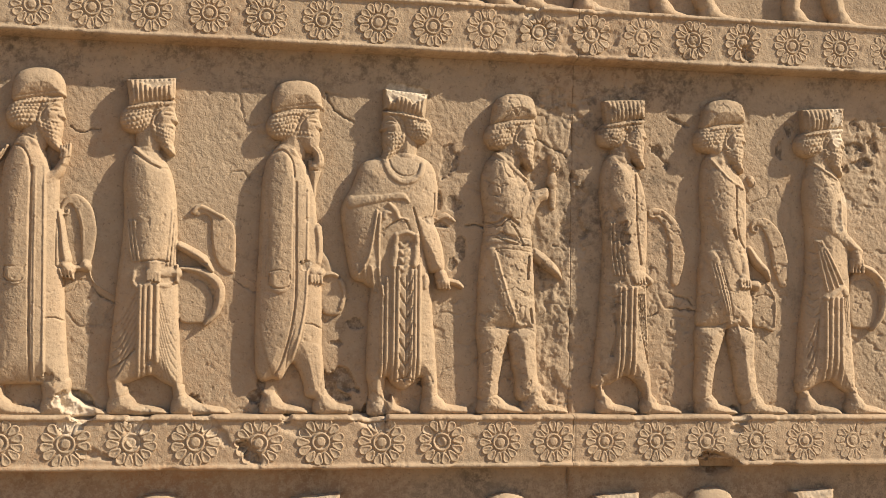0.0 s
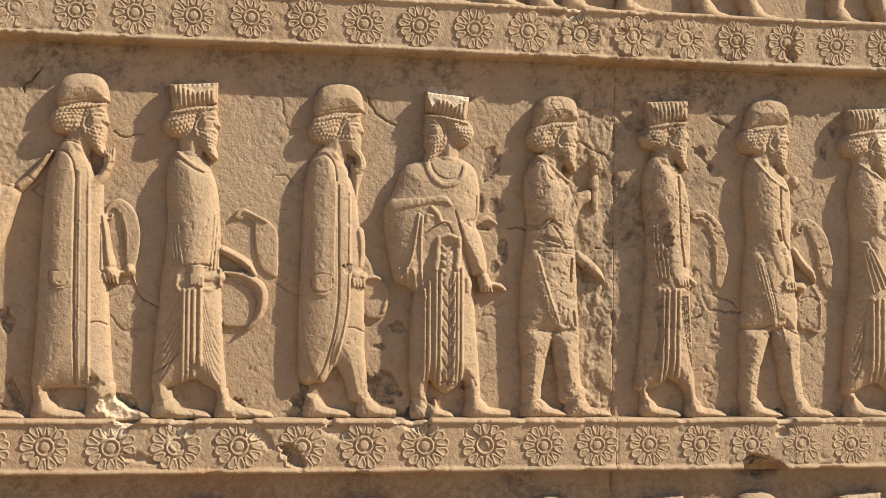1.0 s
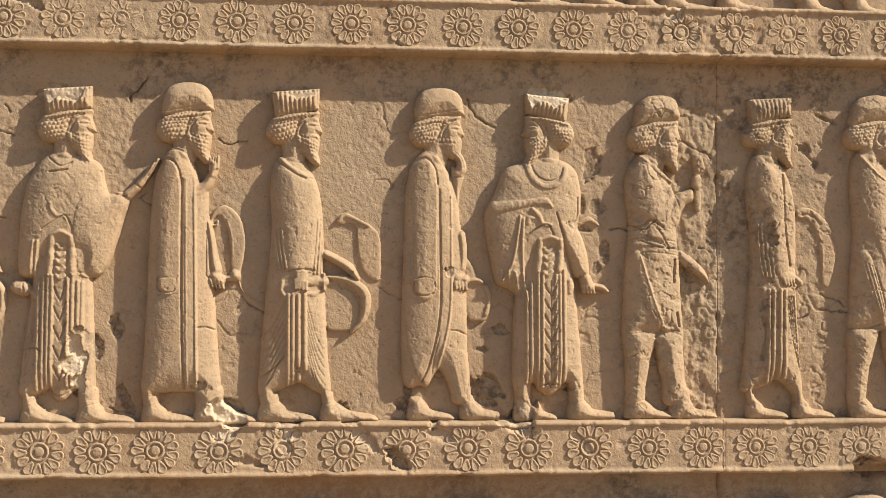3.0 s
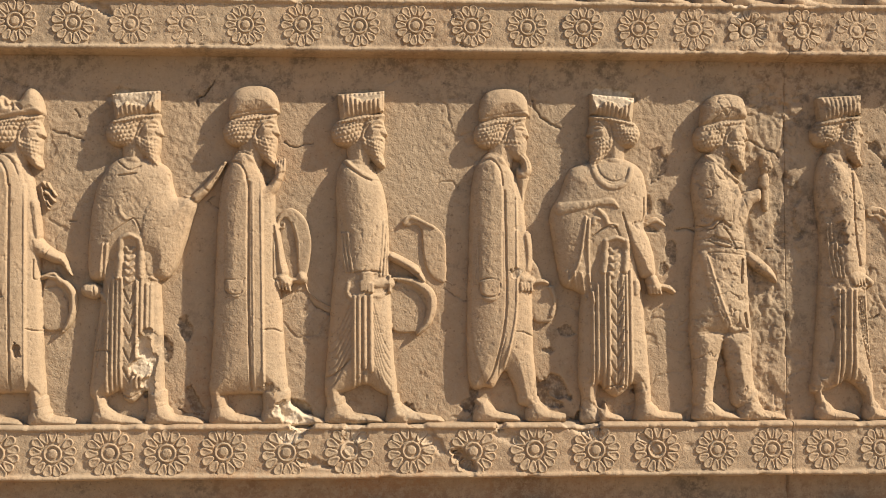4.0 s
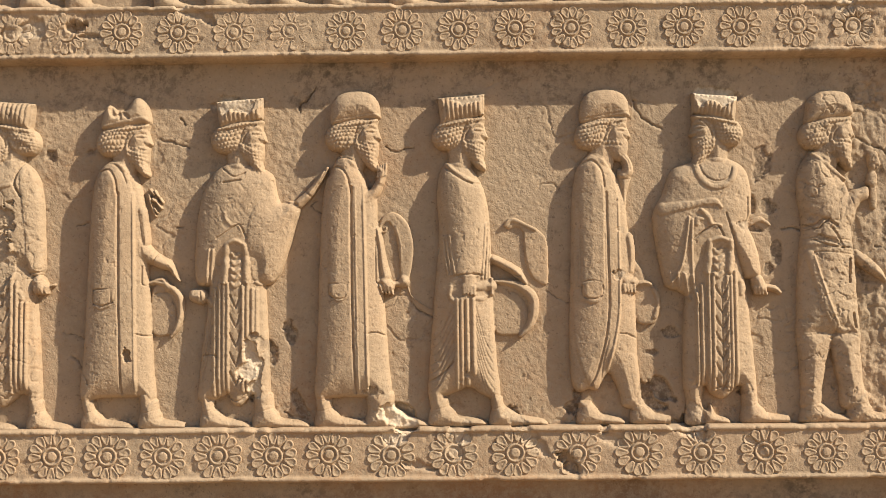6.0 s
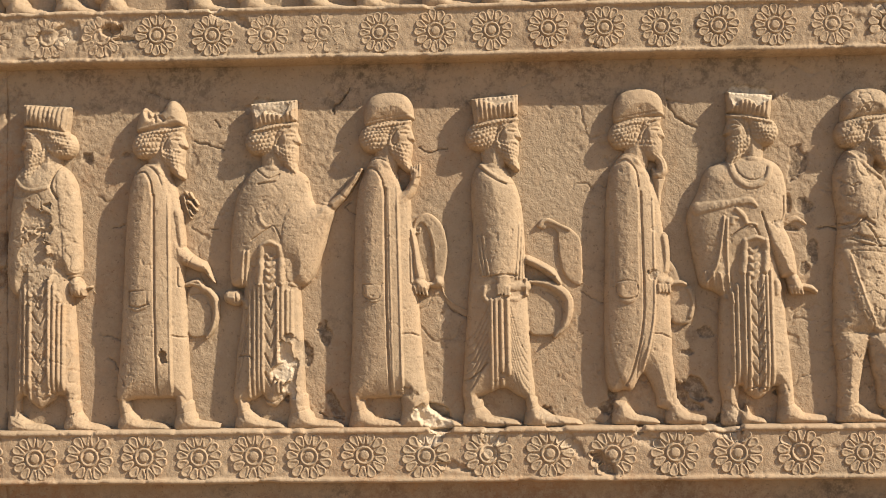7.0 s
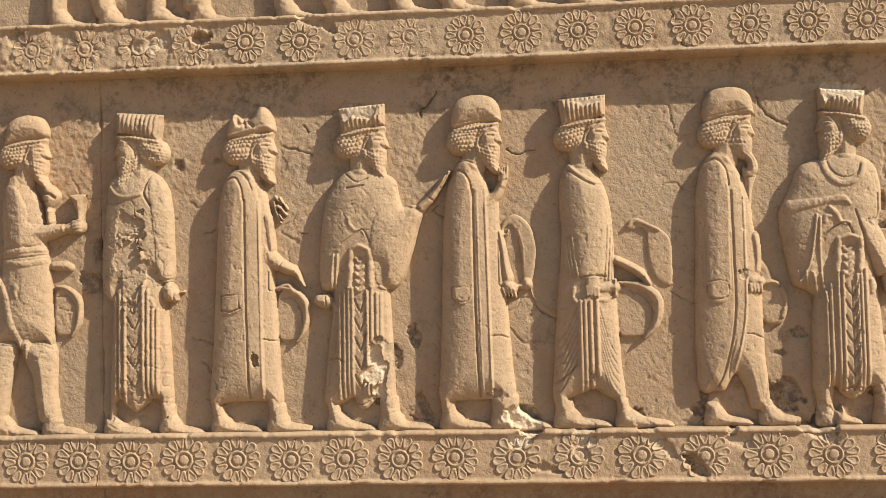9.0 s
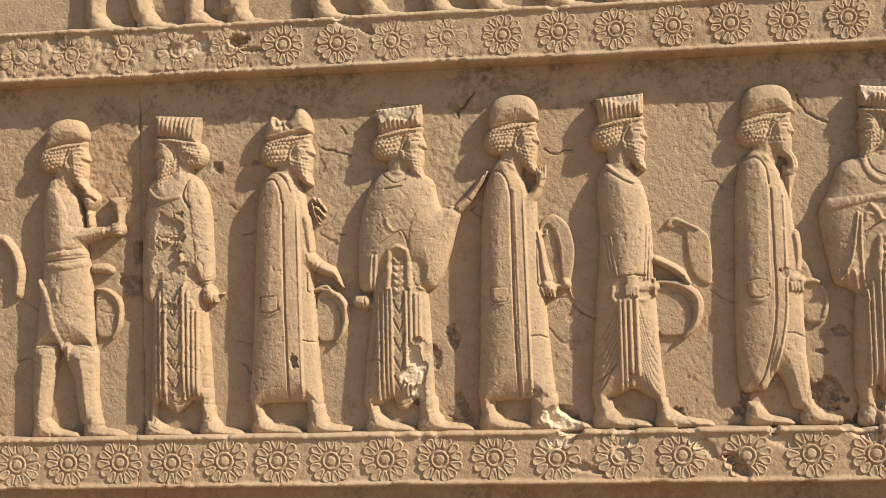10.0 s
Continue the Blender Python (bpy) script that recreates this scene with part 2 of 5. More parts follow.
CHIPS += [
    (-0.16, 1.152, 0.034, 0.012, 0.012, -15, 0.3),
    (-0.515, 1.169, 0.025, 0.015, 0.01, -30, 0.9),
    (-0.552, 1.235, 0.022, 0.015, 0.01, 0, 0),
    (-0.292, 1.278, 0.012, 0.009, 0.0044, 0, 0.1),
    (0.45, 1.228, 0.022, 0.009, 0.008, 0, 0),
    (0.314, 1.156, 0.028, 0.025, 0.014, 0, 0.3),
    (0.699, 1.627, 0.046, 0.009, 0.006, -15, 0.1),
    (0.994, 1.65, 0.031, 0.031, 0.005, 0, 0),
    (0.854, 1.663, 0.015, 0.062, 0.005, 0, 0),
    (0.808, 1.363, 0.022, 0.062, 0.0025, 0, 0),
    (0.795, 1.535, 0.025, 0.046, 0.0062, 0, 0),
    (0.813, 1.224, 0.022, 0.04, 0.0025, 0, 0),
]
CRACKS = [
    (0.002, 0.01, -0.701, 2.063, -0.724, 2.029, -0.74, 2.016, -0.743, 1.993),
    (0.002, 0.006, 0.162, 2.014, 0.177, 1.992, 0.197, 1.967, 0.218, 1.951, 0.243, 1.941),
    (0.002, 0.006, -0.516, 1.899, -0.474, 1.889, -0.437, 1.898),
    (0.001, 0.004, -0.698, 1.751, -0.721, 1.736, -0.683, 1.717),
    (0.002, 0.005, -1.127, 1.925, -1.093, 1.915, -1.05, 1.899),
    (0.001, 0.005, -1.083, 1.68, -1.061, 1.682),
    (0.002, 0.006, -1.071, 1.987, -1.055, 1.968),
    (0.001, 0.004, -0.08, 1.505, -0.042, 1.484, -0.005, 1.469),
    (0.001, 0.004, -0.441, 1.477, -0.417, 1.453, -0.373, 1.429),
]
CRACKS += [
    (0.002, 0.006, 1.096, 1.907, 1.13, 1.887, 1.143, 1.861, 1.159, 1.849),
    (0.001, 0.006, 1.082, 1.407, 1.115, 1.418, 1.126, 1.431),
    (0.002, 0.006, 1.168, 1.487, 1.193, 1.48, 1.234, 1.457),
    (0.002, 0.006, 1.167, 1.447, 1.208, 1.44, 1.251, 1.436),
    (0.002, 0.006, 0.763, 1.919, 0.82, 1.885, 0.853, 1.865),
    (0.002, 0.005, 0.815, 1.616, 0.852, 1.601),
    (0.001, 0.004, -2.02, 1.35, -1.987, 1.356, -1.946, 1.341),
    (0.002, 0.005, -1.376, 1.337, -1.344, 1.306, -1.32, 1.26),
    (0.001, 0.005, -1.357, 1.694, -1.32, 1.701),
]
CRACKS += [
    (0.002, 0.008, 0.559, 1.666, 0.612, 1.662, 0.65, 1.668),
    (0.002, 0.006, 0.614, 1.674, 0.646, 1.662, 0.679, 1.685),
    (0.002, 0.007, 1.378, 2.307, 1.374, 2.247, 1.375, 2.188),
    (0.001, 0.004, -1.263, 2.064, -1.199, 2.042),
    (0.002, 0.006, -0.79, 1.186, -0.767, 1.171, -0.723, 1.16),
    (0.001, 0.004, -2.003, 2.232, -2.001, 2.174),
    (0.002, 0.006, -0.065, 2.267, -0.043, 2.203, -0.022, 2.147),
    (0.001, 0.004, -1.393, 1.399, -1.329, 1.379),
]


def damage(x, z):
    """Depth lost to breaks and cracks at a place on the wall, and how fresh the break is."""
    lost, fresh = np.zeros(np.shape(x)), np.zeros(np.shape(x))
    for k, (cx, cz, rx, rz, depth, turn, new_break) in enumerate(CHIPS):
        if 1.165 < cz < 2.1 and new_break < 0.5:
            depth = (0.55 if cz > 1.27 else 0.9) * depth
        near = (abs(x - cx) < 2 * max(rx, rz)) & (abs(z - cz) < 2 * max(rx, rz))
        if not near.any():
            continue
        b = blot(x[near], z[near], cx, cz, rx, rz, turn, 20 + k, 0.5 if depth > 0.028 else 0.95)
        lost[near] = np.maximum(lost[near], b * depth * (0.3 + 1.3 * fbm(x[near], z[near], 0.034, 50 + k, 4, 0.55)))
        fresh[near] = np.maximum(fresh[near], b * new_break)
    for k, (width, depth, *flat) in enumerate(CRACKS):
        pts = list(zip(flat[0::2], flat[1::2]))
        near = (x > min(flat[0::2]) - 0.05) & (x < max(flat[0::2]) + 0.05) & (z > min(flat[1::2]) - 0.05) & (z < max(flat[1::2]) + 0.05)
        if near.any():
            lost[near] = np.maximum(lost[near], depth * crack(x[near], z[near], pts, width, 80 + k))
    return lost, fresh


def patches(x, z):
    """Dark and rusty stains of the stone, with darker and warmer tones by height."""
    soot_shade = 0.9 * blot(x, z, 1.0, 2.05, 0.20, 0.11, 0, 7, 0.9) * smooth(0.40, 0.55, fbm(x, z, 0.05, 35, 5, 0.7)) + 0.55 * blot(x, z, 0.92, 1.70, 0.22, 0.40, 0, 8, 0.9) * smooth(0.42, 0.6, fbm(x, z, 0.09, 34, 5, 0.7))
    soot_shade = soot_shade + 0.8 * smooth(0.46, 0.66, fbm(x, z, 0.10, 15, 6, 0.76)) * smooth(1.93, 2.10, z) * smooth(2.5, 2.2, z)
    # dark patches just above the ledge, evenly darker below the lower band
    soot_shade = soot_shade + 0.7 * smooth(0.6, 0.75, fbm(x, z, 0.16, 33, 4)) * smooth(1.24, 1.14, z) + 0.6 * smooth(1.0, 0.93, z) + 0.4 * smooth(0.58, 0.70, fbm(x, z, 0.08, 67, 6, 0.76))
    rust_warm = 0.8 * blot(x, z, 0.92, 2.14, 0.20, 0.10, 0, 9, 0.9) + 0.5 * blot(x, z, -1.7, 1.75, 0.12, 0.30, 0, 10, 0.9)
    rust_warm = rust_warm + 0.7 * smooth(1.03, 0.99, z) * smooth(0.42, 0.6, fbm(x, z, 0.3, 61, 3)) + 0.5 * smooth(0.58, 0.75, fbm(x, z, 0.3, 71, 4))
    # warmer tone towards the bottom of the panel, broken up by noise
    rust_warm = rust_warm + 0.45 * smooth(1.7, 1.15, z) * smooth(0.35, 0.6, fbm(x, z, 0.4, 77, 3))
    rust_warm = rust_warm * (0.35 + 0.65 * smooth(0.7, -0.3, x))
    return np.clip(soot_shade, 0, 1), np.clip(rust_warm, 0, 1)


def weathered(x, z):
    """Uneven dressing of a flat panel, in metres."""
    swell = (fbm(x, z, 0.3, 11, 2) - 0.5) * 0.006
    tool = (fbm(x + 0.6 * z, z * 0.5, 0.012, 12, 2, 0.6) - 0.5) * 0.0015
    pits = smooth(0.74, 0.82, fbm(x, z, 0.02, 13, 4, 0.65)) * smooth(0.5, 0.65, fbm(x, z, 0.3, 19, 2)) * 0.003
    rough = np.maximum(blot(x, z, 0.80, 1.62, 0.11, 0.52, 0, 14, 0.6), blot(x, z, 1.76, 1.86, 0.16, 0.13, 0, 16, 0.6))
    flakes = smooth(0.42, 0.60, fbm(x, z * 0.6, 0.075, 17, 5, 0.6))
    eaten = rough * (0.001 + 0.006 * flakes + 0.005 * (fbm(x, z, 0.022, 21, 3, 0.7) - 0.5))
    grainy = np.maximum(blot(x, z, -1.74, 1.86, 0.20, 0.26, 0, 22, 0.8), blot(x, z, -0.76, 1.92, 0.07, 0.16, 0, 23, 0.7))
    grainy = np.maximum(grainy, 0.7 * smooth(0.5, 0.65, fbm(x, z, 0.3, 24, 3)))
    eaten = eaten + grainy * (fbm(x, z, 0.013, 25, 2, 0.7) - 0.45) * 0.0042
    shed = smooth(0.50, 0.545, fbm(x, z, 0.045, 26, 5, 0.66)) * (0.3 + 0.7 * np.maximum(smooth(0.5, 0.75, x), smooth(-1.2, -1.5, x))) * smooth(0.44, 0.62, fbm(x, z, 0.35, 27, 3)) * 0.0012
    nick = smooth(0.66, 0.70, fbm(x + 0.3 * z, z, 0.026, 28, 4, 0.62)) * (0.0006 + 0.0013 * smooth(0.55, 0.8, x))
    hair = smooth(0.010, 0.003, abs(fbm(x, z, 0.30, 29, 5, 0.58) - 0.5)) * smooth(0.50, 0.58, fbm(x, z, 0.22, 30, 3)) * 0.0030
    return swell + tool - pits - eaten - shed - nick - hair


# ---- mesh helpers ----
def mesh_object(name, verts, faces, material, attrs=None, soft=True):
    me = bpy.data.meshes.new(name)
    me.from_pydata(verts, [], faces)
    me.update()
    if soft:
        me.polygons.foreach_set("use_smooth", np.ones(len(me.polygons), dtype=bool))
    me.materials.append(material)
    for key, values in (attrs or {}).items():
        layer = me.attributes.new(key, "FLOAT", "POINT")
        layer.data.foreach_set("value", np.asarray(values, dtype=np.float32))
    return new(name, me)


def part(name, ob, parent):
    """Make a mesh object a part of its thing, at the place where it lies."""
    ob.name = name
    ob.parent = parent
    ob.matrix_parent_inverse = parent.matrix_world.inverted()
    return ob


def grid_faces(nx, nz):
    k = np.arange(nx * nz).reshape(nz, nx)
    return np.stack([k[:-1, :-1], k[:-1, 1:], k[1:, 1:], k[1:, :-1]], -1).reshape(-1, 4)


def columns(x0, x1, step):
    """Places along the wall: close together in the carved middle, wide at its plain ends."""
    a, b = max(x0, -2.15), min(x1, 1.95)
    middle = np.linspace(a, b, max(3, int((b - a) / step)))
    left = np.linspace(x0, a, max(2, int((a - x0) / 0.04)))[:-1] if a > x0 else []
    right = np.linspace(b, x1, max(2, int((x1 - b) / 0.04)))[1:] if b < x1 else []
    return np.concatenate([left, middle, right])


def slab(name, x0, x1, z0, z1, step, label):
    """One dressed block of the wall between two bands: rough front, plain sides and back."""
    gap = 0.0004
    xs = columns(x0 + gap, x1 - gap, step)
    zs = np.linspace(z0, z1, max(3, int((z1 - z0) / step)))
    X, Z = np.meshgrid(xs, zs)
    lost, fresh = damage(X, Z)
    out = weathered(X, Z) - lost
    edge = np.minimum(X - xs[0], xs[-1] - X)
    out = out - 0.007 * smooth(0.009, 0.0, edge) * smooth(0.42, 0.72, fbm(X, Z, 0.05, 18, 4))
    Y = PANEL - out
    nx, nz = len(xs), len(zs)
    verts = np.stack([X, Y, Z], -1).reshape(-1, 3)
    back = verts.copy()
    back[:, 1] = 0.45
    k = np.arange(nx * nz).reshape(nz, nx)
    faces = [tuple(f) for f in grid_faces(nx, nz).tolist()]
    rim = np.concatenate([k[0, :], k[1:, -1], k[-1, -2::-1], k[-2:0:-1, 0]])
    base = len(verts)
    rim_verts = back[rim]
    for a in range(len(rim)):
        b = (a + 1) % len(rim)
        faces.append((int(rim[b]), int(rim[a]), base + a, base + b))
    soot_shade, rust_warm = patches(X, Z)
    # shade painted into the colour of cracks and breaks, by the depth lost
    soot_shade = np.clip(soot_shade + 1.3 * smooth(0.0012, 0.005, lost) * (1 - fresh), 0, 1)
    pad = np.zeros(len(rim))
    attrs = {"fresh": np.append(fresh.ravel(), pad), "soot_shade": np.append(soot_shade.ravel(), pad), "rust_warm": np.append(rust_warm.ravel(), pad)}
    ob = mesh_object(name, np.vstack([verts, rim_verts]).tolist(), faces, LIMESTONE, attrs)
    return tagged(ob, label, "wall", kind="structure")


def band(name, x0, x1, zc, step, label):
    """A projecting course between two registers: ledge on top, two raised lips, a flat field between them."""
    gap = 0.0004
    front, lip = 0.0, 0.0085
    prof = [(0.45, 0.072), (PANEL + 0.004, 0.072), (0.03, 0.072), (0.012, 0.0725), (-lip * 0.2, 0.0715), (-lip * 0.75, 0.0685), (-lip, 0.064), (-lip * 0.8, 0.0595), (-lip * 0.2, 0.057), (front, 0.0545)]
    prof += [(front, float(v)) for v in np.linspace(0.051, -0.056, 24)]
    prof += [(-lip * 0.4, -0.060), (-lip, -0.0635), (-lip, -0.069), (-lip * 0.3, -0.0725), (0.012, -0.075), (0.03, -0.077), (PANEL + 0.004, -0.079), (0.45, -0.079)]
    prof = np.array(prof)
    xs = columns(x0 + gap, x1 - gap, step)
    X = np.repeat(xs[None], len(prof), 0)
    Y = np.repeat(prof[:, :1], len(xs), 1)
    Z = zc + np.repeat(prof[:, 1:], len(xs), 1)
    shown = Y < 0.05
    lost, fresh = damage(X, Z)
    uneven = (fbm(X, Z, 0.18, 40, 2) - 0.5) * 0.003 + (fbm(X, Z, 0.016, 41, 3) - 0.5) * 0.0026 - smooth(0.70, 0.8, fbm(X, Z, 0.025, 42, 3)) * 0.003
    if zc > 2:
        tired = np.maximum(smooth(-1.15, -1.4, X), smooth(0.45, 0.62, X) * smooth(1.2, 1.0, X))
        uneven = uneven + tired * ((fbm(X, Z, 0.05, 46, 5, 0.68) - 0.5) * 0.010 - 0.003 * smooth(0.52, 0.58, fbm(X, Z, 0.03, 47, 4, 0.65)))
    lipped = smooth(0.054, 0.062, abs(Z - zc))
    nibble = lipped * smooth(0.60, 0.80, fbm(X, Z * 0.4, 0.09, 43, 4)) * 0.007
    edge = np.minimum(X - xs[0], xs[-1] - X)
    chipped = 0.005 * smooth(0.007, 0.0, edge) * fbm(X, Z, 0.02, 44, 3)
    Y = np.where(shown, Y - uneven + nibble + lost + chipped, Y)
    Z = np.where(shown, Z - np.sign(Z - zc) * lipped * (nibble * 0.5 + lost * 0.5) + lipped * (fbm(X, Z * 0 + zc, 0.22, 45, 4) - 0.5) * 0.006, Z)
    n, m = len(prof), len(xs)
    verts = np.stack([X, Y, Z], -1).reshape(-1, 3)
    faces = [tuple(f[::-1]) for f in grid_faces(m, n).tolist()]
    faces.append(tuple(int(i) for i in np.arange(n) * m))
    faces.append(tuple(int(i) for i in (np.arange(n) * m + m - 1)[::-1]))
    soot_shade, rust_warm = patches(X, Z)
    ob = mesh_object(name, verts.tolist(), faces, BAND_STONE, {"fresh": fresh.ravel(), "soot_shade": (soot_shade * 0.6).ravel(), "rust_warm": rust_warm.ravel()})
    return tagged(ob, label, "stone band", kind="structure")


# ---- wall, bands, ground ----
SPANS = ((ENDS[0], JOINTS[0]), (JOINTS[0], JOINTS[1]), (JOINTS[1], ENDS[1]))
NEAR = 0.004
bands = {}
for level, zc in enumerate(BAND_Z):
    for k, (x0, x1) in enumerate(SPANS):
        fine = level in (1, 2)
        bands[level, k] = band("band_%d_%d" % (level + 1, k + 1), x0, x1, zc, NEAR if fine else 0.03, "weathered limestone band with a row of carved rosettes" if fine else "plain weathered limestone band along the wall")
for level in range(3):
    for k, (x0, x1) in enumerate(SPANS):
        z0, z1 = BAND_Z[level] + 0.06, BAND_Z[level + 1] - 0.066
        slab("wall_%d_%d" % (level + 1, k + 1), x0, x1, z0, z1, 0.003 if level == 1 else 0.014, "tan limestone wall block, pitted and stained, behind carved figures")

gx, gy = np.concatenate([np.linspace(-5, 5, 41), [-4000, -400, -60, -15, 15, 60, 400, 4000]]), np.concatenate([np.linspace(-8, 0.45, 30), [-4000, -400, -60, -20, 60, 400, 4000]])
gx.sort(), gy.sort()
GX, GY = np.meshgrid(gx, gy)
GZ = -0.145 + (fbm(GX, GY, 0.7, 5, 3) - 0.5) * 0.02 * (abs(GX) < 6)
ground = mesh_object("ground", np.stack([GX, GY, GZ], -1).reshape(-1, 3).tolist(), [tuple(f) for f in grid_faces(len(gx), len(gy)).tolist()], EARTH)
tagged(ground, "pale dusty earth in front of the carved wall", "ground", kind="structure")


# ---- rosettes ----
def rosette_mesh(seed, worn=0.0, petals=13, turn=0.0, place=None):
    """Drop-shaped petals with raised rims round a ringed button."""
    R = 0.0635
    wob = np.random.RandomState(seed)
    verts, faces = [], []

    def rings(loops, peak):
        """Join loops of equal length into a shell, closed at the middle point."""
        base, n = len(verts), len(loops[0])
        for loop in loops:
            verts.extend(loop)
        verts.append(peak)
        for a in range(len(loops) - 1):
            for b in range(n):
                c = (b + 1) % n
                faces.append((base + a * n + b, base + a * n + c, base + (a + 1) * n + c, base + (a + 1) * n + b))
        last, tip = base + (len(loops) - 1) * n, base + len(loops) * n
        for b in range(n):
            faces.append((last + b, last + (b + 1) % n, tip))

    for p in range(petals):
        keep = 1 - min(0.90, worn * wob.uniform(0.6, 1.2))
        a = (p + 0.5) / petals * 2 * math.pi + turn + wob.uniform(-0.035, 0.035)
        length, fat = R * wob.uniform(0.95, 1.02), wob.uniform(0.95, 1.02)
        ca, sa = math.cos(a), math.sin(a)

        def loop(inset, height):
            w0, w1 = max(0.1 * R - inset, 0.004 * R), max(2.6 / petals * R * fat - inset, 0.01 * R)
            r0, r1 = 0.52 * R + inset * 0.5, length - 2.6 / petals * R * fat
            out = []
            for k in range(11):
                t = radians(-100 + 20 * k)
                out.append((r1 + w1 * math.cos(t), w1 * math.sin(t)))
            for k in range(5):
                t = radians(110 + 35 * k)
                out.append((r0 + w0 * math.cos(t), w0 * math.sin(t)))
            return [(u * ca - v * sa, -height, u * sa + v * ca) for u, v in out]

        top = 0.0037 * keep
        rings([loop(0, -0.004), loop(0.012 * R, top * 0.7), loop(0.032 * R, top), loop(0.06 * R, top), loop(0.095 * R, top * 0.52), loop(0.15 * R, top * 0.50)], ((0.66 * R) * ca, -top * 0.6, (0.66 * R) * sa))
    keep = 1 - 0.75 * worn
    prof = ((0.385, -0.004), (0.375, 0.003), (0.355, 0.0046), (0.30, 0.0046), (0.272, -0.0004), (0.205, -0.0004), (0.185, 0.0038), (0.13, 0.0045), (0.05, 0.0047))
    rings([[(q * R * math.cos(radians(15 * k)), -(h * keep if h > 0 else h), q * R * math.sin(radians(15 * k))) for k in range(24)] for q, h in prof], (0, -0.0047 * keep, 0))
    v = np.array(verts)
    X, Z = v[:, 0], v[:, 2]
    bump = (fbm(X + seed, Z, 0.016, 90 + seed, 3) - 0.5) * 0.0018 * (1 + 4.5 * worn)
    lost, attrs = 0.0, None
    if place:
        lost, fresh = damage(X + place[0], Z + place[1])
        attrs = {"fresh": fresh}
    v[:, 1] = np.where(v[:, 1] > 0.003, 0.03 if place else 0.004, v[:, 1] - bump + lost)
    ob = mesh_object("rosette", v.tolist(), faces, BAND_STONE, attrs)
    me = ob.data
    bpy.data.objects.remove(ob)
    return me


ROSETTES = [rosette_mesh(s, w, turn=tr) for s, w, tr in ((1, 0.0, 0.0), (2, 0.12, 0.1), (3, 0.0, 0.06), (4, 0.3, 0.2), (5, 0.72, 0.0), (6, 1.0, 0.1))]


def rosette(x, zc, level, worn, rnd):
    size = 0.94 if level == 2 else 1.06 if x < 0.6 else 0.98
    k = 0 if x < JOINTS[0] else 1 if x < JOINTS[1] else 2
    pick = {0: (0, 1, 2), 1: (1, 3), 2: (3, 4), 3: (5, 4)}[worn]
    a, q = np.meshgrid(np.linspace(0, 6.2, 24), np.linspace(0.01, 0.06, 6))
    z = zc + rnd.uniform(-0.002, 0.002)
    if damage(x + q * np.cos(a), z + q * np.sin(a))[0].max() > 0.002:
        ob = new("rosette", rosette_mesh(rnd.randrange(10, 90), (0.0, 0.1, 0.45, 0.95)[worn], turn=rnd.uniform(0, 0.5), place=(x, z)))
        ob.matrix_world = pose(x, 0.0, z) @ Matrix.Scale(size, 4)
        return part("rosette", ob, bands[level, k])
    ob = new("rosette", ROSETTES[rnd.choice(pick)])
    ob.matrix_world = pose(x, 0.0, z, 0, rnd.choice((0, 30, 60, 90)) + rnd.uniform(-3, 3), 0) @ Matrix.Scale(size * rnd.uniform(0.97, 1.02), 4)
    part("rosette", ob, bands[level, k])


rnd = random.Random(4)
# lower band: the spacing grows a little towards the right
for i in range(-12, 18):
    x = -0.003 + (0.1655 * (i - 4) if 0 <= i <= 8 else 0.662 + 0.1505 * (i - 8) if i > 8 else -0.662 + 0.1485 * i)
    rosette(x, BAND_Z[1] + 0.0, 1, 0 if -9 < i < 1 or 3 < i < 9 else 1 if i < 11 else 2, rnd)
for i in range(-12, 18):
    x = -0.006 + 0.1516 * (i - 4)
    rosette(x, BAND_Z[2] + 0.0, 2, 3 if i < -4 else 0 if i < 8 and i not in (-2, -1) else 2 if i < 12 else 1, rnd)


# ---- carving ----
def curve(points, closed=True, steps=5):
    """A smooth line through the given points."""
    p = np.array(points, float)
    n = len(p)
    out = []
    for i in range(n if closed else n - 1):
        a, b = p[i], p[(i + 1) % n]
        a0 = p[i - 1] if closed or i else a
        b1 = p[(i + 2) % n] if closed or i < n - 2 else b
        for k in range(steps):
            t = k / steps
            out.append(0.5 * ((2 * a) + (b - a0) * t + (2 * a0 - 5 * a + 4 * b - b1) * t * t + (3 * a - a0 - 3 * b + b1) * t ** 3))
    if not closed:
        out.append(p[-1])
    return np.array(out)


def rounded(sd, r):
    q = 1 - np.clip(sd / r, 0, 1)
    return np.sqrt(np.clip(1 - q * q, 0, 1))


CARVE = [0.0021]        # spacing of the carving grid, in metres


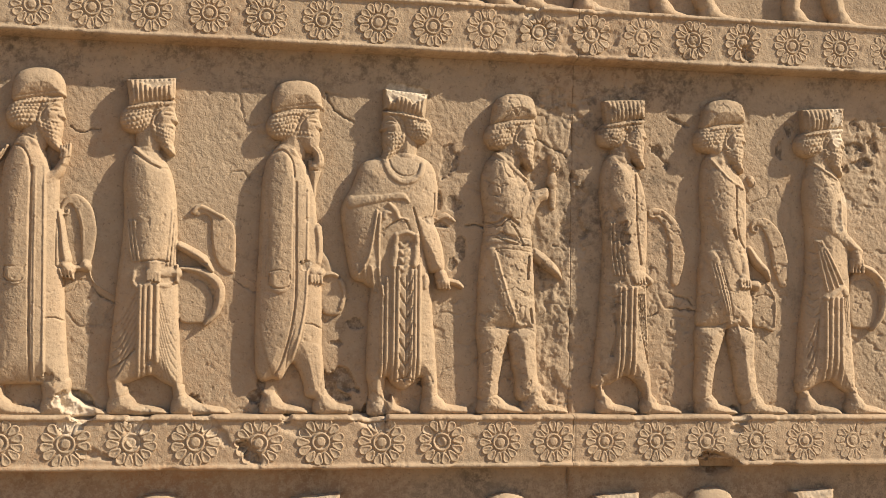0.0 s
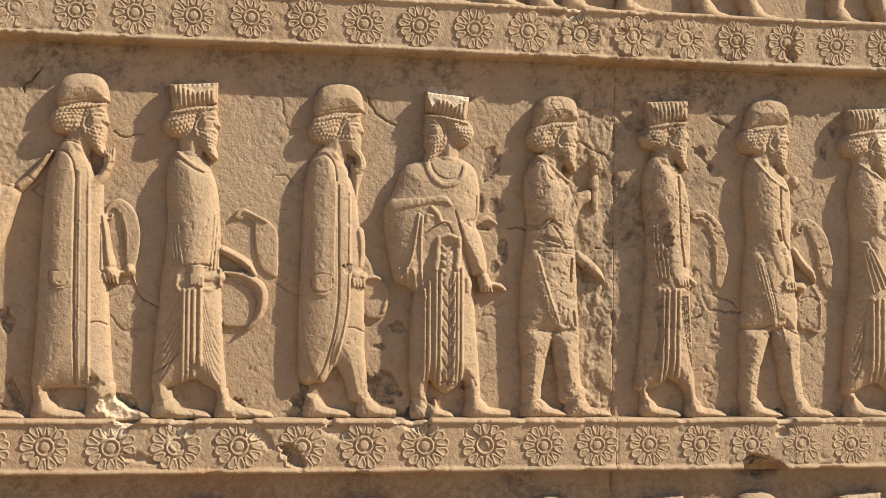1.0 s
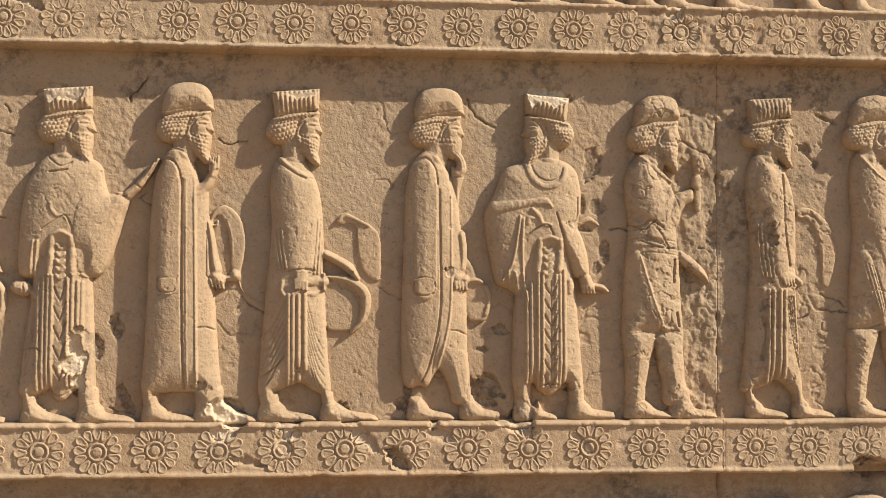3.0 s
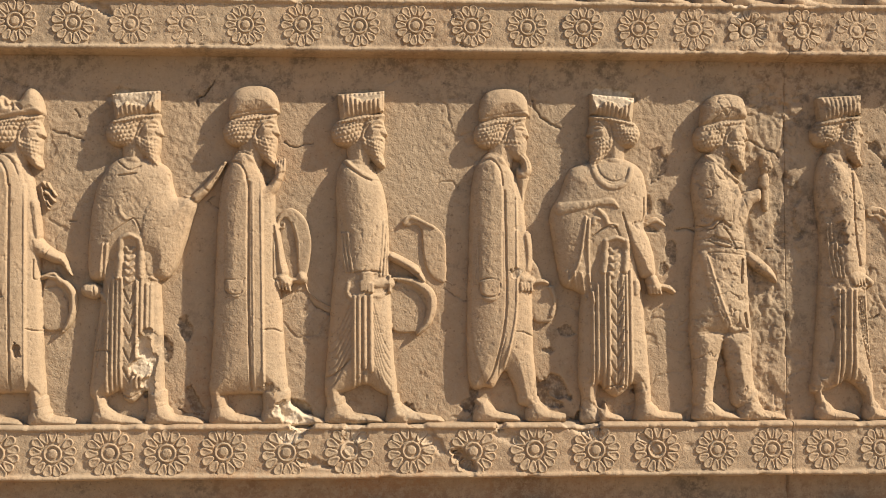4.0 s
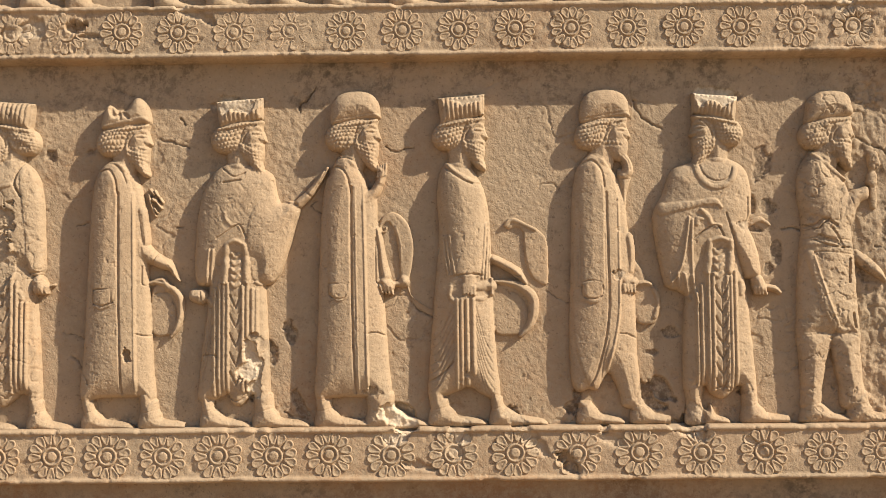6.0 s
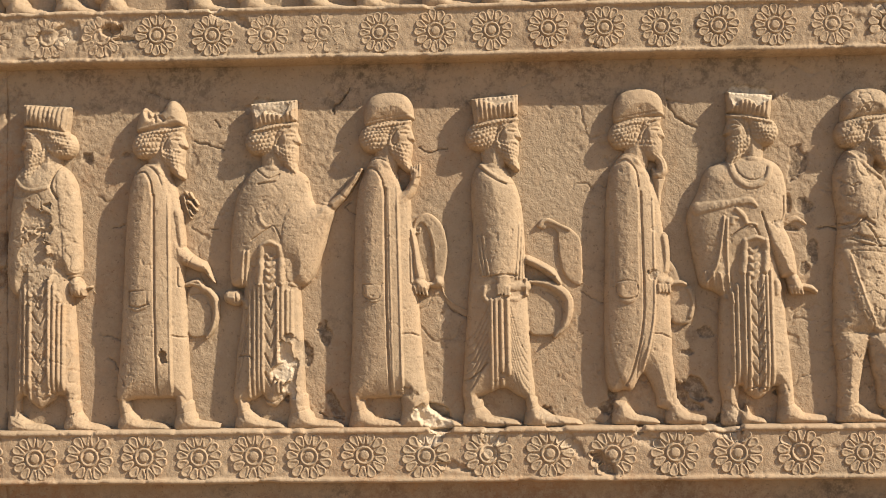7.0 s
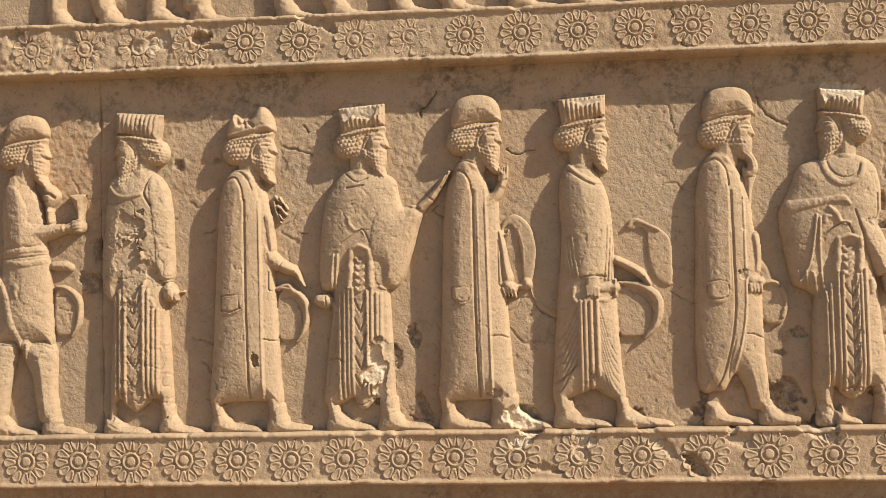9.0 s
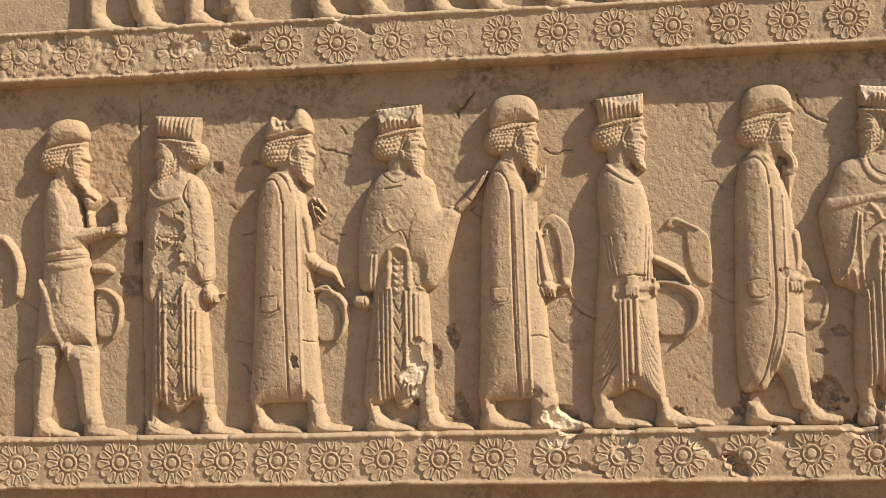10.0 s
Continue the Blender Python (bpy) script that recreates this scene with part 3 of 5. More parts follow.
class Relief:
    """A figure carved as a height over the panel, in millimetres, on a fine grid of the mason's own units."""

    def __init__(self, x0, z0, sx, sz, left, right, high, wear=0.0, seed=1, deep=1.0):
        step, self.deep = CARVE[0], deep
        self.x0, self.z0, self.sx, self.sz, self.wear, self.seed = x0, z0, sx, sz, wear, seed
        self.u = np.arange(left, right, step / sx)
        self.v = np.arange(-12, high, step / sz)
        self.U, self.V = np.meshgrid(self.u, self.v)
        self.H = np.zeros(self.U.shape)
        self.S = np.full(self.U.shape, -99.0)
        self.step = step / sz

    def window(self, pts, margin):
        lo, hi = np.min(pts, 0) - margin, np.max(pts, 0) + margin
        a, b = np.searchsorted(self.u, (lo[0], hi[0]))
        c, d = np.searchsorted(self.v, (lo[1], hi[1]))
        return slice(c, d), slice(a, b)

    def inside(self, points, soft=True, margin=9):
        pts = curve(points) if soft else np.array(points, float)
        w = self.window(pts, margin)
        x, y = self.U[w], self.V[w]
        dist, odd = np.full(x.shape, 1e9), np.zeros(x.shape, bool)
        for (ax, ay), (bx, by) in zip(pts, np.roll(pts, -1, 0)):
            dx, dy = bx - ax, by - ay
            t = np.clip(((x - ax) * dx + (y - ay) * dy) / (dx * dx + dy * dy + 1e-9), 0, 1)
            dist = np.minimum(dist, (x - ax - t * dx) ** 2 + (y - ay - t * dy) ** 2)
            if ay != by:
                odd ^= ((ay > y) != (by > y)) & (x < dx * (y - ay) / dy + ax)
        dist = np.sqrt(dist)
        return w, np.where(odd, dist, -dist)

    def along(self, points, radii, soft=True, margin=9):
        pts = curve(points, False, 6) if soft and len(points) > 2 else np.array(points, float)
        rr = np.interp(np.linspace(0, 1, len(pts)), np.linspace(0, 1, len(radii)), radii)
        w = self.window(pts, margin + max(radii))
        x, y = self.U[w], self.V[w]
        best = np.full(x.shape, -1e9)
        for i in range(len(pts) - 1):
            (ax, ay), (bx, by) = pts[i], pts[i + 1]
            dx, dy = bx - ax, by - ay
            t = np.clip(((x - ax) * dx + (y - ay) * dy) / (dx * dx + dy * dy + 1e-9), 0, 1)
            best = np.maximum(best, rr[i] + (rr[i + 1] - rr[i]) * t - np.hypot(x - ax - t * dx, y - ay - t * dy))
        return w, best

    def raise_to(self, w, sd, top, base, r):
        sd = sd + (fbm(self.U[w], self.V[w], 16.0, 500 + self.seed, 3) - 0.5) * 1.5 * (1 + 1.5 * self.wear)
        h = np.where(sd > 0, base + (top - base) * (0.62 * rounded(sd, min(r, 9)) + 0.38 * rounded(sd, r)), 0)
        self.H[w] = np.maximum(self.H[w], h)
        self.S[w] = np.maximum(self.S[w], np.minimum(sd, 99 if top >= 20 else 2.5))

    def solid(self, points, top, base=13, r=20, soft=True):
        w, sd = self.inside(points, soft)
        self.raise_to(w, sd, top, base, r)

    def limb(self, points, radii, top, base=10, r=None, soft=True):
        w, sd = self.along(points, radii, soft)
        self.raise_to(w, sd, top, base, r or max(radii))

    def over(self, points, add, r=4, soft=True):
        w, sd = self.inside(points, soft, 1)
        self.H[w] += np.where(sd > 0, add * rounded(sd, r), 0)

    def ridge(self, points, width, add, soft=True):
        w, sd = self.along(points, [width], soft, 1)
        self.H[w] += np.where(sd > 0, 1.45 * add * (1 - 0.6 * self.wear) * rounded(sd, width), 0)

    def groove(self, points, width, depth, soft=True):
        w, sd = self.along(points, [width], soft, 2)
        self.H[w] = np.where(sd > 0, np.maximum(self.H[w] - 1.6 * depth * (1 - 0.5 * self.wear) * rounded(sd, width), 3), self.H[w])

    def curls(self, points, pitch, add, turn=0.0):
        w, sd = self.inside(points, True, 1)
        c, s = math.cos(turn), math.sin(turn)
        a, b = (self.U[w] * c + self.V[w] * s) / pitch, (self.V[w] * c - self.U[w] * s) / pitch
        a = a + 1.1 * (lattice(self.U[w], self.V[w], pitch * 2.2, 5 + self.seed) - 0.5)
        b = b + 1.0 * (lattice(self.U[w], self.V[w], pitch * 2.6, 6 + self.seed) - 0.5)
        row = np.floor(b)
        fa, fb = (a + 0.5 * (row % 2)) % 1 - 0.5, b - row - 0.5
        bump = np.clip(1 - (fa * fa + fb * fb) / 0.22, 0, 1)
        self.H[w] += np.where(sd > 0.5, add * (1 - 0.75 * self.wear) * (np.sqrt(bump) - 0.35), 0)

    def finish(self, name, label):
        X, Z = self.x0 + self.U * self.sx, self.z0 + self.V * self.sz
        lost, fresh = damage(X, Z)
        k = 1 + 1.7 * self.wear
        skin = (fbm(X, Z, 0.05, 200 + self.seed, 3) - 0.5) * 1.0 * k + (fbm(X, Z, 0.010, 300 + self.seed, 3) - 0.5) * 1.2 * k
        worn = self.wear * (2.6 * smooth(0.50, 0.55, fbm(X, Z, 0.022, 600 + self.seed, 5, 0.66)) + 7 * smooth(0.64, 0.68, fbm(X + 0.4 * Z, Z, 0.024, 700 + self.seed, 4, 0.62)))
        worn = worn + 9 * max(self.wear, 0.06) * smooth(0.016, 0.004, abs(fbm(X, Z, 0.10, 900 + self.seed, 4, 0.56) - 0.5)) * smooth(0.46, 0.54, fbm(X, Z, 0.12, 950 + self.seed, 3))
        skin = skin - worn - 0.7 * smooth(0.64, 0.68, fbm(X, Z, 0.018, 800 + self.seed, 4, 0.62))
        pits = smooth(0.75 - 0.04 * self.wear, 0.83, fbm(X, Z, 0.013, 400 + self.seed, 3)) * 1.6
        H = self.deep * np.clip(self.H * 0.76 + 21 * (1 - (1 - np.clip(self.S / 58, 0, 1)) ** 2) + 3 * rounded(self.S, 8) - 3, 0, 54)
        H = np.where(lost > 0.0004, np.minimum(H - 300 * lost, self.deep * 40 - 850 * lost), H)
        H = np.where(self.S > 0, np.maximum(H + skin - pits, 1.0), -9)
        step = self.step
        gz, gx = np.gradient(np.clip(self.S, -12, 12), self.v, self.u)
        size = np.sqrt(gx * gx + gz * gz) + 1e-6
        out = (self.S <= 0) & (self.S > -2.2 * step)
        move = np.where(out, np.clip(-self.S, 0, 2 * step), 0) / size
        U, V = self.U + gx / size * move * size, self.V + gz / size * move * size
        nz, nx = H.shape
        idx = np.arange(nx * nz).reshape(nz, nx)
        ins = self.S > 0
        cell = ins[:-1, :-1] | ins[:-1, 1:] | ins[1:, 1:] | ins[1:, :-1]
        quads = np.stack([idx[:-1, :-1], idx[:-1, 1:], idx[1:, 1:], idx[1:, :-1]], -1)[cell]
        used, quads = np.unique(quads, return_inverse=True)
        quads = quads.reshape(-1, 4)
        verts = np.stack([U * self.sx, PANEL - H * 0.001, V * self.sz], -1).reshape(-1, 3)[used]
        soot_shade, rust_warm = patches(X, Z)
        # breaks, cracks and worn hollows coloured darker, standing in for their shade
        soot_shade = np.clip(soot_shade + 1.2 * smooth(0.001, 0.004, lost) * (1 - fresh) + 0.10 * worn, 0, 1.2)
        attrs = {"fresh": fresh.ravel()[used], "soot_shade": (0.5 + 0.5 * self.wear) * soot_shade.ravel()[used], "rust_warm": 0.45 * rust_warm.ravel()[used]}
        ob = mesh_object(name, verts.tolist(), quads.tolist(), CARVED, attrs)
        ob.location = (self.x0, 0, self.z0)
        return tagged(ob, label, "relief figure", group="carved procession")


def shifted(points, x, y, f=1, s=1.0):
    return [(x + f * s * a, y + s * b) for a, b in points]


def head(R, x, y, hat="round", f=1, s=1.0, beard=True, eye=True):
    """A bearded head in profile; x, y: the brow under the front of the hat; f: the way it faces."""
    def at(*flat):
        return shifted(list(zip(flat[0::2], flat[1::2])), x, y, f, s)
    R.solid(at(-60, -30, -30, -20, -24, -60, -30, -95, -62, -95, -68, -60), 26, 12, 10)
    R.solid(at(-40, -6, -3, 2, -2, -13, 0, -20, 3, -29, 5, -35, 3.5, -38, -1, -40, 0, -45, -3, -72, -22, -78, -42, -50), 37, 16, 11)
    hair = at(-82, -10, -95, -26, -95, -42, -84, -56, -64, -58, -48, -48, -40, -34, -30, -16, -14, -2, -40, 2)
    R.solid(hair, 41, 14, 13)
    R.curls(hair, 7.0 * s, 4.2, 0.15 * f)
    R.groove(at(-38, -50, -36, -36, -28, -20, -14, -8), 1.8, 3.5)
    if beard:
        whisk = at(-43, -38, -30, -40, -14, -44, -3, -46, -3, -70, 1, -92, -8, -95, -20, -87, -33, -71, -43, -54)
        R.solid(whisk, 41, 14, 12)
        R.curls(whisk, 6.6 * s, 4.0, -0.35 * f)
        R.ridge(at(-16, -43, -6, -44, 0, -50), 2.5, 3)
    R.ridge(at(-26, -16, -16, -12, -4, -14), 2.0, 2.0)
    if eye:
        R.groove(at(-22, -21, -13, -18, -4, -20), 2.2, 2.4)
        R.ridge(at(-18, -22, -12, -21.5, -7, -22.5), 2.2, 2.8)
        R.groove(at(-20, -25, -12, -26, -5, -25), 1.2, 1.4)
    for k in range(14):
        q = k / 13
        R.ridge(at(-80 + 79 * q, -15 + 12 * q, -79 + 79 * q, -15 + 12 * q), 3.3, 3.4, False)
    R.ridge(at(-4, -16, -1, -26, 3, -34), 2.4, 2.4)
    R.ridge(at(-20, -31, -15, -33), 6, 1.6)
    R.groove(at(-9, -33, -5, -39), 1.4, 2.0)
    if hat == "round":
        R.solid(at(-84, -10, -86, 14, -80, 35, -64, 47, -38, 51, -14, 46, -1, 32, 3, 12, 2, 0, -28, -2, -60, -8), 43, 18, 24)
        R.ridge(at(-85, -9, -50, -3, -20, 2, 0, 4), 3.6, 1.4)
        R.groove(at(-86, -4, -50, 3, -20, 8, 1, 10), 1.2, 1.6)
    elif hat == "cap":
        R.solid(at(-84, -12, -82, 12, -78, 30, -60, 44, -36, 48, -10, 42, 0, 26, 1, 4, -28, -4, -60, -8), 41, 18, 18)
    elif hat == "fluted":
        R.solid(at(-80, -14, -86, 36, -60, 38, -30, 40, -1, 43, -2, 4, -40, -4), 44, 20, 13, False)
        for k in range(11):
            q = k / 10
            R.ridge(at(-85 + 82 * q, 32 + 6 * q, -80 + 78 * q, -4 + 9 * q), 2.7, 4.0, False)
        R.ridge(at(-82, -13, -50, -7, -20, -1, 3, 3), 5.5, 4.5)
        R.ridge(at(-86, 34, -44, 36.5, -2, 40), 2.4, 2.5, False)
    elif hat == "broken":
        R.solid(at(-84, -10, -85, 14, -80, 30, -72, 36, -66, 33, -58, 27, -46, 25, -39, 30, -33, 40, -24, 48, -14, 46, -4, 34, 2, 14, 1, 0, -28, -2), 42, 16, 16)
        R.groove(at(-68, 26, -60, 14, -46, 18, -36, 12), 4, 7)
        R.groove(at(-56, 24, -50, 10), 3, 6)
        R.solid(at(-80, -8, -62, 24, -40, 26, -20, 10, -10, -2), 24, 12, 8)
        R.ridge(at(-84, -8, -50, 0, -20, 7, -2, 8), 5, 3)


def shoe(R, heel, ball, toe, ankle, ground=0, tall=46):
    """A soft shoe seen from the side; heel, ball and toe are places along the ledge, ankle its width at the top."""
    R.solid([(heel + 1, ground - 8), (heel - 3, ground + 9), (heel + 1, ground + 24), (heel + 2, ground + tall), (heel + ankle, ground + tall), (heel + ankle + 4, ground + 31), (0.55 * (heel + ankle) + 0.45 * ball + 4, ground + 21), (ball, ground + 13), (toe - 14, ground + 8), (toe, ground + 3), (toe + 3, ground - 6), (ball, ground - 9)], 33, 8, 17)
    if tall >= 40:
        mid = heel + 0.5 * ankle + 1
        R.limb([(mid - 4, ground + tall + 6), (mid, ground + 22)], [0.44 * ankle, 0.46 * ankle], 33, 10, 0.5 * ankle)
    R.groove([(heel + ankle * 0.3, ground + 24), (heel + ankle + 2, ground + 30)], 1.1, 1.5)
    R.groove([(ball + 6, ground + 7), (toe - 2, ground + 2)], 1.0, 1.5)


def fingers(R, x, y, n, dx, dy, length, top=44, r=3.4):
    for k in range(n):
        a, b = x + k * dx, y + k * dy
        R.limb([(a, b), (a + length[0] * 0.85, b + length[1] * 0.85)], [r * 1.08, r * 0.9], top, top - 6, r)


def bow_case(R, hook, tip_r=6.0, top=8):
    """The curled end of a bow case that hangs behind a figure."""
    R.limb(hook, [3, tip_r, 11, 15, 15, 8], top, 3, 8)
    R.ridge([(x - 9, y) for x, y in hook[3:]], 1.4, 1.5)
    (a, b) = hook[0]
    R.limb([(a, b), (a + 2, b - 8), (a + 9, b - 9), (a + 11, b - 2)], [3, 2.6], top + 1, 4)


def crescent(R, x0, x1, y0, y1, top=22):
    """The lower end of a bow case: a rounded pouch with a crescent rim."""
    w, h = x1 - x0, y1 - y0
    q = w / 84
    R.solid([(x0, y0 + 0.1 * h), (x0, y1 - 0.16 * h), (x0 + 0.4 * w, y1 - 0.02 * h), (x1 - 0.16 * w, y1 - 0.2 * h), (x1 - 0.04 * w, y0 + 0.5 * h), (x1 - 0.2 * w, y0 + 0.1 * h), (x0 + 0.5 * w, y0 + 0.02 * h)], 12, 6, 7)
    R.limb([(x0 + 0.05 * w, y1), (x0 + 0.5 * w, y1 - 0.05 * h), (x1 - 0.12 * w, y1 - 0.25 * h), (x1 - 0.05 * w, y0 + 0.5 * h), (x1 - 0.15 * w, y0 + 0.2 * h), (x0 + 0.62 * w, y0)], [4 * q, 8 * q, 11 * q, 11 * q, 8.5 * q, 4 * q], top, 9, 4)
    R.groove([(x0 + 0.1 * w, y1 - 0.22 * h), (x0 + 0.5 * w, y1 - 0.2 * h), (x1 - 0.22 * w, y1 - 0.45 * h), (x1 - 0.2 * w, y0 + 0.3 * h)], 1.6, 3)


def coat(R, sleeve, lapel):
    """A long coat hung over the shoulders with an empty sleeve and a broad border down its front."""
    R.over(lapel, 5.5, 3.5)
    R.over(sleeve, 7.5, 9)


def figure_a():
    R = Relief(-0.6035, 1.147, 0.001522, 0.001522, -85, 156, 605, seed=1)
    R.solid([(-38, 451), (-50, 416), (-56, 351), (-59, 271), (-62, 191), (-65, 111), (-67, 47), (-30, 47), (32, 48), (68, 45), (64, 111), (59, 191), (55, 251), (50, 311), (46, 361), (44, 406), (32, 416), (22, 446), (6, 474), (-20, 479)], 36, 12, 46)
    coat(R, [(-34, 445), (-20, 453), (-8, 443), (-2, 411), (-4, 331), (-5, 231), (-38, 229), (-42, 331), (-44, 401)], [(-60, 251), (-55, 371), (-45, 431), (-34, 461), (-15, 473), (2, 467), (16, 445), (23, 401), (25, 301), (27, 191), (30, 61), (25, 49), (-64, 48), (-63, 151)])
    R.groove([(0, 421), (0, 301), (2, 151), (6, 56)], 2.2, 5)
    R.groove([(-2, 411), (-5, 433), (-16, 453), (-30, 456), (-42, 439)], 2.2, 5)
    R.ridge([(22, 421), (24, 301), (26, 191), (28, 61)], 2.6, 3.5)
    R.ridge([(7, 421), (8, 301), (10, 151), (12, 61)], 1.6, 2.0)
    R.ridge([(-6, 421), (-7, 331), (-8, 251)], 2.4, 3)
    R.groove([(14, 455), (6, 467), (-14, 474), (-30, 468)], 1.6, 3)
    R.over([(-39, 248), (-30, 251), (-18, 250), (-10, 245), (-9, 230), (-39, 229)], 3.5, 4)
    R.groove([(-39, 249), (-10, 249)], 1.6, 4)
    R.groove([(-40, 248), (-40, 232), (-32, 224), (-17, 223), (-10, 230), (-8, 247)], 1.6, 4)
    R.groove([(28, 161), (42, 163), (58, 157)], 1.5, 5)
    R.groove([(42, 331), (42, 291), (43, 253), (50, 251)], 1.4, 4)
    shoe(R, -66, -18, 32, 26)
    shoe(R, 24, 98, 132, 46, 0, 60)
    head(R, 49, 543, "round")
    R.limb([(28, 401), (42, 413), (50, 429)], [13, 10, 8], 38, 16)
    R.limb([(51, 429), (55, 446), (50, 453)], [8, 7, 5], 40, 18)
    fingers(R, 47, 438, 4, 4.4, 1.4, (2, 24), 43, 2.3)
    R.solid([(40, 351), (50, 347), (57, 321), (63, 289), (70, 261), (62, 249), (52, 251), (46, 271), (44, 311)], 34, 14, 12)
    R.limb([(56, 253), (65, 245)], [11, 12], 38, 16)
    fingers(R, 51, 246, 4, 6, -1, (4, -15), 41, 3.2)
    R.limb([(70, 248), (86, 249), (92, 252)], [5, 6, 11], 25, 9)
    bow_case(R, [(50, 351), (58, 364), (73, 366), (88, 347), (96, 311), (94, 259)])
    R.limb([(98, 246), (104, 228), (124, 211), (148, 199)], [2.2, 2.0, 1.8, 1.6], 5, 4)
    return R.finish("relief_figure", "tan limestone relief of a man in round cap, hand raised")


def figure_b():
    R = Relief(-0.301, 1.149, 0.001522, 0.001522, -75, 175, 605, seed=2)
    R.solid([(-26, 464), (-42, 443), (-47, 403), (-44, 348), (-46, 298), (-52, 238), (-57, 178), (-62, 108), (-65, 42), (-42, 43), (-15, 54), (8, 62), (32, 48), (62, 43), (58, 108), (53, 178), (49, 248), (49, 318), (46, 368), (40, 403), (32, 426), (10, 458)], 34, 12, 42)
    R.over([(-28, 448), (-10, 438), (28, 423), (39, 398), (39, 338), (35, 288), (33, 260), (-14, 260), (-20, 298), (-30, 343), (-42, 398), (-40, 430)], 9, 14)
    R.ridge([(-33, 464), (-20, 451), (-4, 439), (14, 430), (30, 427)], 3.4, 5)
    R.groove([(-36, 458), (-22, 445), (-4, 432), (16, 423)], 1.6, 4)
    for k in range(3):
        R.ridge([(-37 + 5.5 * k, 330), (-33 + 6 * k, 290), (-27 + 5 * k, 262)], 2.4, 4.5)
        R.ridge([(40 + 4.5 * k, 352 - 8 * k), (37 + 5 * k, 300), (33 + 6 * k, 256)], 2.3, 4.5)
    for x, lo in ((777, 690), (785, 691), (795, 688), (806, 660)):
        R.ridge([(x - 790, 218), (x - 789.5, 130), (x - 789, 748 - lo)], 3.9, 6.5, False)
    for k in range(7):
        R.groove([(-19, 206 - 15 * k), (-28 - k, 186 - 16 * k), (-42 - k, 160 - 16 * k), (-58 - k, 146 - 15 * k)], 1.2, 2.4)
        R.groove([(20, 206 - 15 * k), (27 + 0.6 * k, 178 - 17 * k), (36 + 0.8 * k, 146 - 17 * k), (48 + k, 122 - 16 * k)], 1.1, 1.7)
    R.groove([(-63, 74), (-50, 80), (-34, 93), (-20, 108)], 1.5, 5)
    R.limb([(-24, 240), (-26, 226), (-18, 216), (-4, 218), (6, 226)], [6, 6, 6, 6, 5], 41, 20)
    R.limb([(18, 221), (32, 219), (44, 226)], [6, 7, 3], 38, 20)
    R.limb([(22, 241), (48, 242)], [9.5, 10.5], 43, 18, None, False)
    R.limb([(49, 254), (49, 228)], [4, 4], 44, 18, None, False)
    R.limb([(9, 258), (9, 244)], [14, 13], 46, 22)
    fingers(R, 0, 243, 4, 6, -1, (0.5, -15), 49, 3.2)
    R.groove([(-12, 260), (10, 263), (33, 261)], 1.8, 5)
    shoe(R, -63, -10, 36, 32)
    shoe(R, 46, 98, 142, 20, 0, 46)
    head(R, 41, 542, "fluted")
    R.limb([(52, 290), (72, 280), (94, 266), (110, 246)], [9, 9, 10, 4], 32, 10)
    R.groove([(78, 270), (90, 262), (100, 258)], 1.8, 5)
    crescent(R, 52, 128, 152, 250, 24)
    R.solid([(52, 243), (90, 228), (110, 203), (102, 168), (52, 176)], 12, 6, 6)
    return R.finish("relief_figure", "tan limestone relief of a man in fluted hat, pleated robe")


